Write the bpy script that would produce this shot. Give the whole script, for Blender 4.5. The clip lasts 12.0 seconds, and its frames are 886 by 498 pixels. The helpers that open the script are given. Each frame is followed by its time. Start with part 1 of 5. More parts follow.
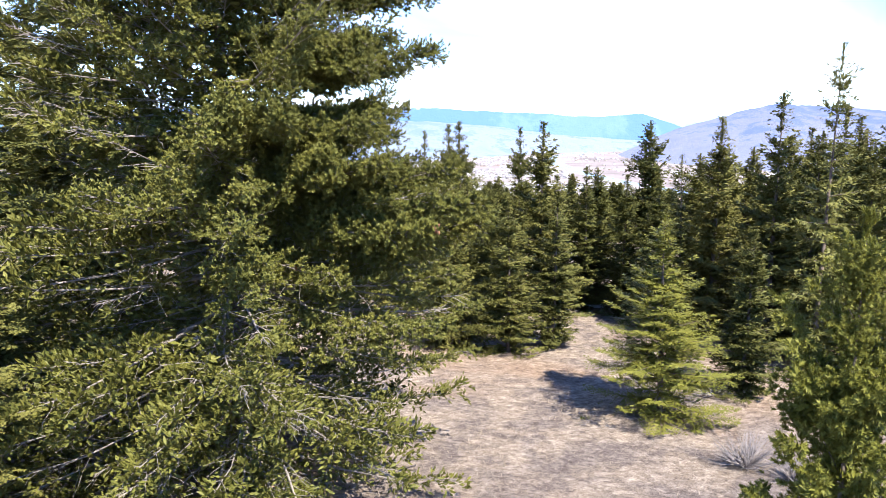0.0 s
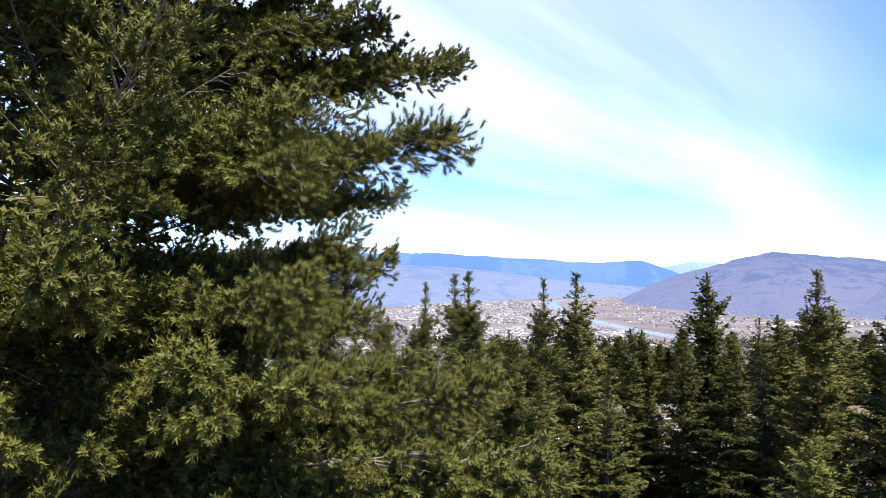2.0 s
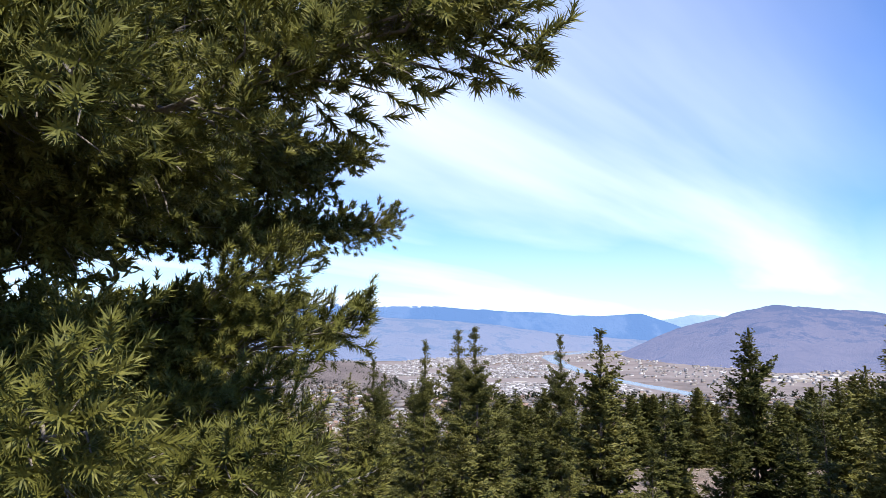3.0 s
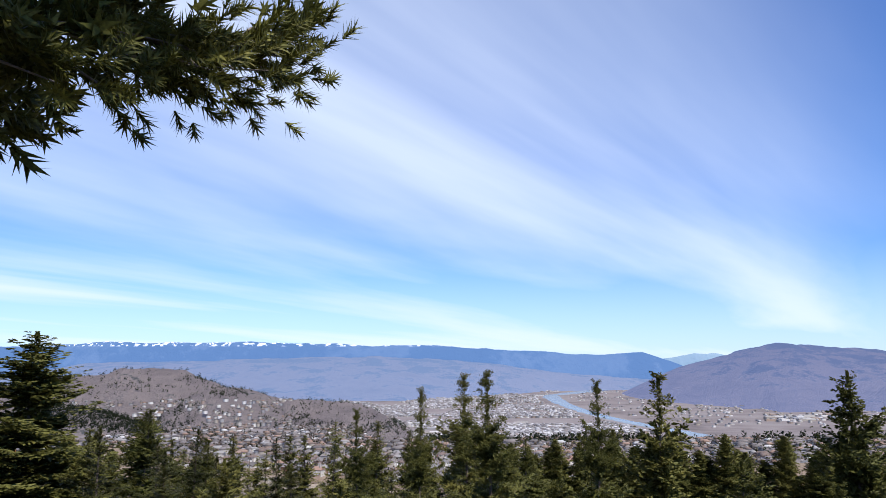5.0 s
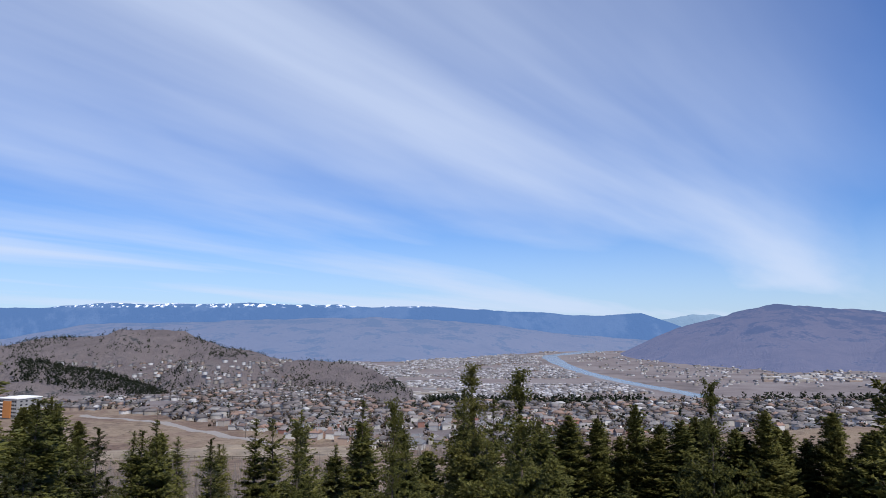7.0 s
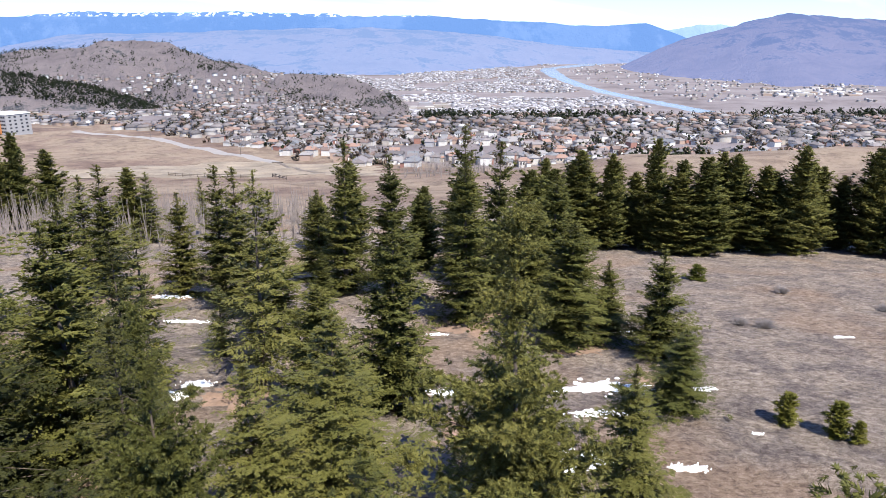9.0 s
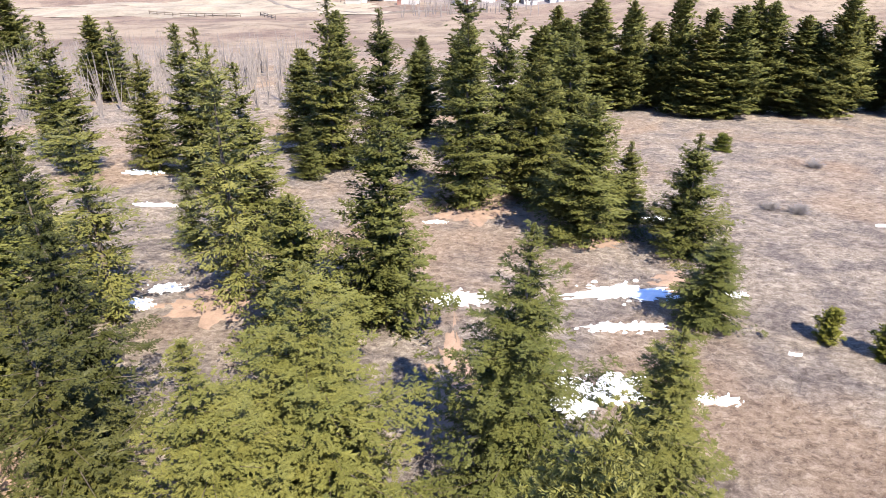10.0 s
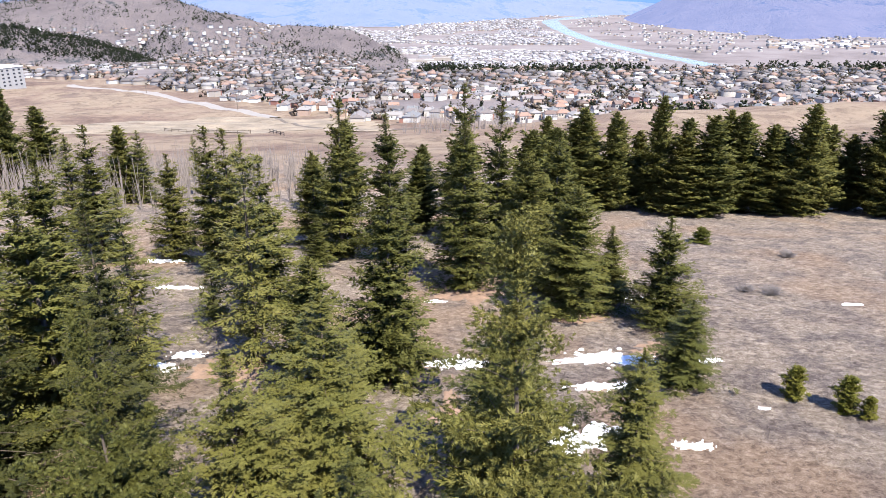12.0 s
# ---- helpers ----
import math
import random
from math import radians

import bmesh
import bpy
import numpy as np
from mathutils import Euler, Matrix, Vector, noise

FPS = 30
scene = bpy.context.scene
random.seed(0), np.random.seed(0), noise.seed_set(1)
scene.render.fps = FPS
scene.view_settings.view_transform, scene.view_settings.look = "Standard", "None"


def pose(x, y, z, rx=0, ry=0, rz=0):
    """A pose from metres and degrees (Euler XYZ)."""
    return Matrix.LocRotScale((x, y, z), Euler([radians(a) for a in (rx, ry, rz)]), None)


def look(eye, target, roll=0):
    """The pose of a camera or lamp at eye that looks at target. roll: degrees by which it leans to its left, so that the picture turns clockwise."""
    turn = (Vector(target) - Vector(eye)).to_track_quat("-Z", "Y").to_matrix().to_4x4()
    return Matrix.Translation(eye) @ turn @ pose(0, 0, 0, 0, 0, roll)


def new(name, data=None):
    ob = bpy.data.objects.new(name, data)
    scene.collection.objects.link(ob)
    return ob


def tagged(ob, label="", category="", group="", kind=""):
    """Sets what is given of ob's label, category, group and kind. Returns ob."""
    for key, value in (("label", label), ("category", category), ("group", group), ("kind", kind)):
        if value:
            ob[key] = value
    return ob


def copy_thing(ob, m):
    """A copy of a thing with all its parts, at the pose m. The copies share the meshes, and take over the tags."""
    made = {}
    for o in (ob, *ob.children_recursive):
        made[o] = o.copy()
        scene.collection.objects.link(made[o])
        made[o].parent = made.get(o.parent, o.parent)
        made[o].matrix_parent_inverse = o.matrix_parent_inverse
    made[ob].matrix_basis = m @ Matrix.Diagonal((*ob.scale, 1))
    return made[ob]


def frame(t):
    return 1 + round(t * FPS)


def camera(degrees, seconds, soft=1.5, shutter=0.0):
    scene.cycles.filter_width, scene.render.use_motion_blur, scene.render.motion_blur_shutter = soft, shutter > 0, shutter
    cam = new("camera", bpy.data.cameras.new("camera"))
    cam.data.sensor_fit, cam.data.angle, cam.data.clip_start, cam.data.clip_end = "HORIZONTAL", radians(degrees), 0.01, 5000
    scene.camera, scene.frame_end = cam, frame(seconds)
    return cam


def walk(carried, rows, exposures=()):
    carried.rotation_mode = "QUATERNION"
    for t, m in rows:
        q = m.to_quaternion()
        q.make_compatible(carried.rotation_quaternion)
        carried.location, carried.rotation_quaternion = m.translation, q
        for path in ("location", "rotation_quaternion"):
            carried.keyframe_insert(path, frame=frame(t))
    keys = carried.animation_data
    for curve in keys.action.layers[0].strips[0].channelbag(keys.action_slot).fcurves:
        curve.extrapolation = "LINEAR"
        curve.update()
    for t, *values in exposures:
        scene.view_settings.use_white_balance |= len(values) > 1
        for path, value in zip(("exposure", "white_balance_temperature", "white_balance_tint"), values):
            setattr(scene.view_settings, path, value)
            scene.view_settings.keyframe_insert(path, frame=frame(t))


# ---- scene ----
cam = camera(65.0, 12.0, soft=0.8, shutter=0.0)


def aim(x, y, z, yaw, pitch, roll):
    """Camera pose from a place and from yaw (left), pitch (up) and roll in degrees."""
    return pose(x, y, z, 0, 0, yaw) @ pose(0, 0, 0, 90 + pitch) @ pose(0, 0, 0, 0, 0, roll)


FLIGHT = (
    (0.00, 0.00, -0.00, 12.00, -0.49, -10.00, -0.32),
    (0.50, -0.08, 2.31, 12.11, -0.58, -7.03, -0.33),
    (1.00, -0.10, 4.73, 12.19, -0.51, -4.03, -0.25),
    (1.50, -0.13, 7.30, 12.28, -0.47, -1.12, 0.06),
    (2.00, -0.16, 9.91, 12.35, -0.45, 1.78, 0.29),
    (2.50, -0.21, 12.67, 12.45, -0.46, 4.41, 0.24),
    (4.50, -0.28, 19.54, 12.43, -0.52, 8.60, 0.00),
    (5.00, -0.25, 22.47, 12.57, -0.52, 9.35, 0.00),
    (5.50, -0.21, 25.44, 12.73, -0.52, 9.55, 0.00),
    (6.00, -0.14, 28.57, 12.86, -0.52, 9.56, 0.00),
    (6.50, -0.01, 31.71, 13.03, -0.52, 8.66, 0.00),
    (6.70, 0.01, 32.91, 13.08, -0.52, 7.92, 0.00),
    (8.30, -0.03, 41.77, 13.58, -0.90, -7.76, 0.05),
    (8.50, -0.00, 43.00, 13.65, -0.90, -10.38, 0.05),
    (9.00, 0.04, 45.69, 13.84, -0.90, -17.10, 0.05),
    (9.50, 0.15, 48.24, 14.04, -0.90, -23.99, 0.05),
    (10.00, 0.19, 50.67, 14.22, -0.90, -30.01, 0.05),
    (10.30, 0.19, 51.44, 14.32, -0.90, -32.23, 0.05),
    (10.50, 0.18, 50.79, 14.22, -0.90, -30.32, 0.05),
    (10.70, 0.18, 49.94, 14.17, -0.90, -28.20, 0.05),
    (10.85, 0.16, 48.58, 14.07, -0.90, -24.83, 0.05),
    (11.00, 0.16, 47.08, 13.97, -0.90, -20.77, 0.05),
    (11.10, 0.12, 47.52, 13.98, -0.90, -22.06, 0.05),
    (11.25, 0.16, 48.82, 14.08, -0.90, -25.44, 0.05),
    (11.40, 0.18, 49.99, 14.17, -0.90, -28.32, 0.05),
    (11.50, 0.20, 50.30, 14.16, -0.90, -29.19, 0.05),
    (11.55, 0.19, 50.42, 14.20, -0.90, -29.41, 0.05),
    (11.70, 0.18, 49.70, 14.15, -0.90, -27.60, 0.05),
    (11.85, 0.16, 48.43, 14.05, -0.90, -24.47, 0.05),
    (12.00, 0.17, 47.06, 13.98, -0.90, -20.77, 0.05),
)
walk(cam, [(row[0], aim(*row[1:])) for row in FLIGHT],
     exposures=[(0.0, 2.00, 6750, 10), (0.5, 1.70, 6720, 10), (1.0, 1.55, 6700, 10), (2.5, 1.00, 6750, 10), (4.5, 0.77, 6650, 10), (5.5, 0.20, 6480, 10), (6.0, 0.10, 6450, 10), (6.7, 0.05, 6430, 10),
                (8.3, 0.43, 6500, 10), (9.0, 1.05, 6550, 10), (9.5, 1.50, 6700, 10), (10.3, 1.73, 6750, 10), (10.6, 1.70, 6750, 10), (11.0, 1.39, 6720, 10), (11.5, 1.68, 6750, 10), (12.0, 1.40, 6700, 10)])

# ---------------------------------------------------------------- light
SUN_ELEVATION, SUN_AZIMUTH = 51.0, 150.0          # degrees; azimuth clockwise from +y
world = bpy.data.worlds.new("sky")
scene.world = world
world.use_nodes = True
wn, wl = world.node_tree.nodes, world.node_tree.links
wn.clear()
sky = wn.new("ShaderNodeTexSky")
sky.sky_type, sky.sun_disc = "NISHITA", False
sky.sun_elevation, sky.sun_rotation = radians(SUN_ELEVATION), radians(SUN_AZIMUTH)
sky.altitude, sky.air_density, sky.dust_density, sky.ozone_density = 800, 1.1, 0.15, 2.0
where = wn.new("ShaderNodeTexCoord")
# streaks of high thin cloud, drawn on the plane of the cloud layer
split = wn.new("ShaderNodeSeparateXYZ")
wl.new(where.outputs["Generated"], split.inputs[0])
lift = wn.new("ShaderNodeMath")
lift.operation = "ADD"
lift.inputs[1].default_value = 0.06
wl.new(split.outputs["Z"], lift.inputs[0])
flat = []
for axis in ("X", "Y"):
    div = wn.new("ShaderNodeMath")
    div.operation = "DIVIDE"
    wl.new(split.outputs[axis], div.inputs[0])
    wl.new(lift.outputs[0], div.inputs[1])
    flat.append(div)
plane = wn.new("ShaderNodeCombineXYZ")
wl.new(flat[0].outputs[0], plane.inputs[0])
wl.new(flat[1].outputs[0], plane.inputs[1])
turn = wn.new("ShaderNodeMapping")
turn.inputs["Rotation"].default_value = (0, 0, radians(-55))
wl.new(plane.outputs[0], turn.inputs[0])
pull = wn.new("ShaderNodeMapping")
pull.inputs["Scale"].default_value = (0.13, 0.5, 1)
pull.inputs["Location"].default_value = (0.35, 0.42, 0)
wl.new(turn.outputs[0], pull.inputs[0])
veil = wn.new("ShaderNodeTexNoise")
veil.inputs["Scale"].default_value, veil.inputs["Detail"].default_value = 0.8, 6
veil.inputs["Roughness"].default_value, veil.inputs["Distortion"].default_value = 0.5, 0.35
wl.new(pull.outputs[0], veil.inputs["Vector"])
shape = wn.new("ShaderNodeMapRange")
shape.interpolation_type = "SMOOTHSTEP"
shape.inputs["From Min"].default_value, shape.inputs["From Max"].default_value = 0.30, 0.64
shape.inputs["To Min"].default_value, shape.inputs["To Max"].default_value = 0.0, 0.84
wl.new(veil.outputs["Fac"], shape.inputs["Value"])
cloud = wn.new("ShaderNodeMix")
cloud.data_type = "RGBA"
cloud.inputs[7].default_value = (8.5, 9.7, 12.2, 1)
# the veil thins out overhead
thin = wn.new("ShaderNodeMapRange")
thin.interpolation_type = "SMOOTHSTEP"
for key, v in (("From Min", 0.5), ("From Max", 0.85), ("To Min", 1.0), ("To Max", 0.15)):
    thin.inputs[key].default_value = v
wl.new(split.outputs["Z"], thin.inputs["Value"])
across = wn.new("ShaderNodeSeparateXYZ")
wl.new(turn.outputs[0], across.inputs[0])
fade = wn.new("ShaderNodeMapRange")
fade.interpolation_type = "SMOOTHSTEP"
for key, v in (("From Min", -0.5), ("From Max", 1.1), ("To Min", 0.0), ("To Max", 1.0)):
    fade.inputs[key].default_value = v
wl.new(across.outputs["Y"], fade.inputs["Value"])
sheet = wn.new("ShaderNodeMath")
sheet.operation = "MULTIPLY"
wl.new(thin.outputs[0], sheet.inputs[0])
wl.new(fade.outputs[0], sheet.inputs[1])
amount = wn.new("ShaderNodeMath")
amount.operation = "MULTIPLY"
wl.new(shape.outputs[0], amount.inputs[0])
wl.new(sheet.outputs[0], amount.inputs[1])
# and gathers to a pale haze along the horizon
haze = wn.new("ShaderNodeMapRange")
haze.interpolation_type = "SMOOTHSTEP"
for key, v in (("From Min", -0.02), ("From Max", 0.2), ("To Min", 0.5), ("To Max", 0.0)):
    haze.inputs[key].default_value = v
wl.new(split.outputs["Z"], haze.inputs["Value"])
most = wn.new("ShaderNodeMath")
most.operation = "MAXIMUM"
wl.new(amount.outputs[0], most.inputs[0])
wl.new(haze.outputs[0], most.inputs[1])
deep = wn.new("ShaderNodeMix")
deep.data_type, deep.blend_type = "RGBA", "MULTIPLY"
deep.inputs[0].default_value = 1.0
deep.inputs[7].default_value = (0.57, 0.95, 1.62, 1)
wl.new(sky.outputs[0], deep.inputs[6])
wl.new(most.outputs[0], cloud.inputs[0])
wl.new(deep.outputs[2], cloud.inputs[6])
back = wn.new("ShaderNodeBackground")
back.inputs["Strength"].default_value = 0.075
wl.new(cloud.outputs[2], back.inputs[0])
wo = wn.new("ShaderNodeOutputWorld")
wl.new(back.outputs[0], wo.inputs[0])

sun = new("sun", bpy.data.lights.new("sun", "SUN"))
sun.data.energy, sun.data.angle, sun.data.color = 5.0, radians(0.53), (1.0, 0.94, 0.84)
saz, sel = radians(SUN_AZIMUTH), radians(SUN_ELEVATION)
SUN_WAY = Vector((math.sin(saz) * math.cos(sel), math.cos(saz) * math.cos(sel), math.sin(sel)))
sun.matrix_world = look(SUN_WAY * 60, (0, 0, 0))


# ---------------------------------------------------------------- materials
def stuff_nodes(name):
    mat = bpy.data.materials.new(name)
    mat.use_nodes = True
    n, l = mat.node_tree.nodes, mat.node_tree.links
    return mat, n, l, n["Principled BSDF"]


def noise_node(n, l, coords, scale, detail=5.0, rough=0.55, distortion=0.0):
    t = n.new("ShaderNodeTexNoise")
    t.inputs["Scale"].default_value, t.inputs["Detail"].default_value = scale, detail
    t.inputs["Roughness"].default_value, t.inputs["Distortion"].default_value = rough, distortion
    l.new(coords, t.inputs["Vector"])
    return t.outputs["Fac"]


def ramp_node(n, l, fac, stops):
    r = n.new("ShaderNodeValToRGB")
    while len(r.color_ramp.elements) < len(stops):
        r.color_ramp.elements.new(0.5)
    for e, (at, col) in zip(r.color_ramp.elements, stops):
        e.position, e.color = at, (*col, 1)
    l.new(fac, r.inputs[0])
    return r.outputs[0]


def mix_node(n, l, fac, a, b, how="MIX"):
    m = n.new("ShaderNodeMix")
    m.data_type, m.blend_type = "RGBA", how
    for socket, v in ((m.inputs[0], fac), (m.inputs[6], a), (m.inputs[7], b)):
        if isinstance(v, (int, float)):
            socket.default_value = v
        elif isinstance(v, tuple):
            socket.default_value = (*v, 1)
        else:
            l.new(v, socket)
    return m.outputs[2]


def range_node(n, l, value, a, b, c=0.0, d=1.0):
    m = n.new("ShaderNodeMapRange")
    m.interpolation_type = "SMOOTHSTEP"
    for key, v in (("From Min", a), ("From Max", b), ("To Min", c), ("To Max", d)):
        m.inputs[key].default_value = v
    l.new(value, m.inputs["Value"])
    return m.outputs[0]


def bump_node(n, l, bsdf, height, strength, distance):
    b = n.new("ShaderNodeBump")
    b.inputs["Strength"].default_value, b.inputs["Distance"].default_value = strength, distance
    l.new(height, b.inputs["Height"])
    l.new(b.outputs[0], bsdf.inputs["Normal"])


def plain(name, colour, rough=0.7, metal=0.0, vary=0.15, scale=4.0, bump=0.0):
    """A surface of one colour with blotches at two scales."""
    mat, n, l, p = stuff_nodes(name)
    tc = n.new("ShaderNodeTexCoord").outputs["Object"]
    a, b = noise_node(n, l, tc, scale), noise_node(n, l, tc, scale * 9)
    low = tuple(c * (1 - vary) for c in colour)
    high = tuple(min(1, c * (1 + vary)) for c in colour)
    c1 = ramp_node(n, l, a, [(0.3, low), (0.7, high)])
    l.new(mix_node(n, l, 0.35, c1, ramp_node(n, l, b, [(0.3, low), (0.7, high)])), p.inputs["Base Color"])
    p.inputs["Roughness"].default_value, p.inputs["Metallic"].default_value = rough, metal
    if bump:
        bump_node(n, l, p, b, bump, 0.02)
    return mat


def foliage(name, dark, light, tip, gloss=0.6):
    """Needles: colour drifts from tuft to tuft and over the crown; a little light comes through."""
    mat, n, l, p = stuff_nodes(name)
    geo = n.new("ShaderNodeNewGeometry")
    info = n.new("ShaderNodeObjectInfo")
    tc = n.new("ShaderNodeTexCoord").outputs["Object"]
    big = noise_node(n, l, tc, 0.9, 3)
    c = ramp_node(n, l, geo.outputs["Random Per Island"], [(0.0, tuple(0.5 * (p + q) for p, q in zip(dark, light))), (0.35, light), (0.9, light), (1.0, tuple(0.6 * p + 0.4 * q for p, q in zip(light, tip)))])
    c = mix_node(n, l, range_node(n, l, big, 0.4, 0.7, 0, 0.4), c, tip)
    needle = range_node(n, l, noise_node(n, l, tc, 55, 2, 0.7), 0.35, 0.65, 0.0, 0.55)
    c = mix_node(n, l, needle, c, dark)
    hue = n.new("ShaderNodeHueSaturation")
    l.new(c, hue.inputs["Color"])
    l.new(range_node(n, l, info.outputs["Random"], 0, 1, 0.68, 1.05), hue.inputs["Value"])
    l.new(range_node(n, l, info.outputs["Random"], 0, 1, 0.512, 0.492), hue.inputs["Hue"])
    l.new(hue.outputs[0], p.inputs["Base Color"])
    p.inputs["Roughness"].default_value = gloss
    p.inputs["Specular IOR Level"].default_value = 0.2
    trans = n.new("ShaderNodeBsdfTranslucent")
    l.new(hue.outputs[0], trans.inputs["Color"])
    add = n.new("ShaderNodeMixShader")
    add.inputs[0].default_value = 0.15
    l.new(p.outputs[0], add.inputs[1])
    l.new(trans.outputs[0], add.inputs[2])
    l.new(add.outputs[0], n["Material Output"].inputs["Surface"])
    return mat


NEEDLE_OLD = foliage("needles_old_fir", (0.046, 0.052, 0.013), (0.166, 0.164, 0.036), (0.268, 0.236, 0.055))
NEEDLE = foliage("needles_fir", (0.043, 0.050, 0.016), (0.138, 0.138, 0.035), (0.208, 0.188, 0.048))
# the fir needle colours again, at about half the value
NEEDLE_DARKER = foliage("needles_darker_fir", (0.019, 0.024, 0.008), (0.064, 0.066, 0.017), (0.105, 0.096, 0.022))
NEEDLE_YOUNG = foliage("needles_young_fir", (0.065, 0.071, 0.013), (0.142, 0.145, 0.025), (0.213, 0.191, 0.036))
# brighter copy of the young needles, with sunlight put into the colour
NEEDLE_BRIGHT = foliage("needles_young_fir_painted_sun", (0.070, 0.078, 0.015), (0.200, 0.195, 0.034), (0.30, 0.265, 0.05))
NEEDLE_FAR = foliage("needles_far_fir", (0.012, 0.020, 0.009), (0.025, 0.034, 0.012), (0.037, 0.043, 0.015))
BARK = plain("bark_fir", (0.096, 0.075, 0.060), 0.9, vary=0.4, scale=3, bump=0.6)
GREY_BARK = plain("grey_limb_bark", (0.17, 0.15, 0.135), 0.9, vary=0.4, scale=5, bump=0.5)
CONE = plain("brown_fir_cones", (0.16, 0.075, 0.035), 0.8, vary=0.35, scale=40)
TWIG = plain("grey_dead_twigs", (0.198, 0.180, 0.162), 0.9, vary=0.35, scale=3)
SAGE = plain("sagebrush_twigs", (0.173, 0.156, 0.156), 0.9, vary=0.3, scale=4)
STEM = plain("bare_aspen_stems", (0.207, 0.179, 0.167), 0.9, vary=0.3, scale=2)
SNOW = plain("old_snow", (0.86, 0.88, 0.92), 0.5, vary=0.05, scale=1.5, bump=0.5)
LOG = plain("weathered_log", (0.115, 0.092, 0.075), 0.9, vary=0.3, scale=2)


def ground_material():
    mat, n, l, p = stuff_nodes("dry_grassland")
    pos = n.new("ShaderNodeTexCoord").outputs["Object"]
    xyz = n.new("ShaderNodeSeparateXYZ")
    l.new(pos, xyz.inputs[0])
    pull = n.new("ShaderNodeMapping")
    pull.inputs["Scale"].default_value = (0.9, 1.2, 1)
    pull.inputs["Rotation"].default_value = (0, 0, 0.5)
    l.new(pos, pull.inputs[0])
    fine = noise_node(n, l, pull.outputs[0], 2.6, 12, 0.86, 0.4)
    mid = noise_node(n, l, pos, 0.55, 6, 0.6, 0.6)
    wide = noise_node(n, l, pos, 0.085, 4, 0.55, 0.4)
    straw = ramp_node(n, l, fine, [(0.37, (0.099, 0.077, 0.064)), (0.49, (0.237, 0.192, 0.156)), (0.62, (0.439, 0.374, 0.311))])
    grey = ramp_node(n, l, fine, [(0.37, (0.055, 0.045, 0.042)), (0.49, (0.145, 0.119, 0.109)), (0.62, (0.290, 0.248, 0.221))])
    rust = ramp_node(n, l, fine, [(0.37, (0.090, 0.057, 0.040)), (0.49, (0.232, 0.160, 0.112)), (0.62, (0.387, 0.289, 0.216))])
    c = mix_node(n, l, range_node(n, l, mid, 0.38, 0.62), straw, grey)
    c = mix_node(n, l, range_node(n, l, wide, 0.47, 0.62, 0, 0.75), c, rust)
    tufts = noise_node(n, l, pos, 4.5, 4, 0.75, 0.3)
    c = mix_node(n, l, range_node(n, l, tufts, 0.56, 0.66, 0, 0.6), c, (0.082, 0.062, 0.055))
    # lower slopes: paler meadow, then the brown valley floor with lilac haze painted in
    meadow = ramp_node(n, l, noise_node(n, l, pos, 0.016, 7, 0.68, 0.6), [(0.34, (0.103, 0.072, 0.061)), (0.44, (0.180, 0.130, 0.104)), (0.52, (0.230, 0.178, 0.135)), (0.60, (0.240, 0.190, 0.142)), (0.68, (0.158, 0.118, 0.099))])
    scrub = noise_node(n, l, pos, 0.32, 6, 0.75)
    clump = noise_node(n, l, pos, 0.07, 6, 0.7, 0.8)
    meadow = mix_node(n, l, range_node(n, l, clump, 0.46, 0.62, 0, 0.65), meadow, (0.109, 0.078, 0.063))
    meadow = mix_node(n, l, range_node(n, l, scrub, 0.52, 0.66, 0, 0.6), meadow, (0.075, 0.058, 0.049))
    c = mix_node(n, l, range_node(n, l, xyz.outputs["Y"], 130, 210), c, meadow)
    valley = ramp_node(n, l, noise_node(n, l, pos, 0.006, 9, 0.7), [(0.35, (0.115, 0.101, 0.102)), (0.48, (0.176, 0.153, 0.155)), (0.6, (0.209, 0.189, 0.190)), (0.72, (0.144, 0.137, 0.133))])
    west = n.new("ShaderNodeMath")                     # the town's edge falls back to the west
    west.operation = "MULTIPLY_ADD"
    west.inputs[1].default_value = 1.12
    l.new(xyz.outputs["X"], west.inputs[0])
    l.new(xyz.outputs["Y"], west.inputs[2])
    edge = n.new("ShaderNodeMath")
    edge.operation = "MINIMUM"
    l.new(xyz.outputs["Y"], edge.inputs[0])
    west.name = "town_edge"
    back = n.new("ShaderNodeMath")
    back.operation = "ADD"
    back.inputs[1].default_value = -20.0
    l.new(west.outputs[0], back.inputs[0])
    l.new(back.outputs[0], edge.inputs[1])
    c = mix_node(n, l, range_node(n, l, edge.outputs[0], 340, 375), c, valley)
    l.new(c, p.inputs["Base Color"])
    p.inputs["Roughness"].default_value, p.inputs["Specular IOR Level"].default_value = 0.95, 0.1
    bump_node(n, l, p, fine, 1.0, 0.2)
    return mat


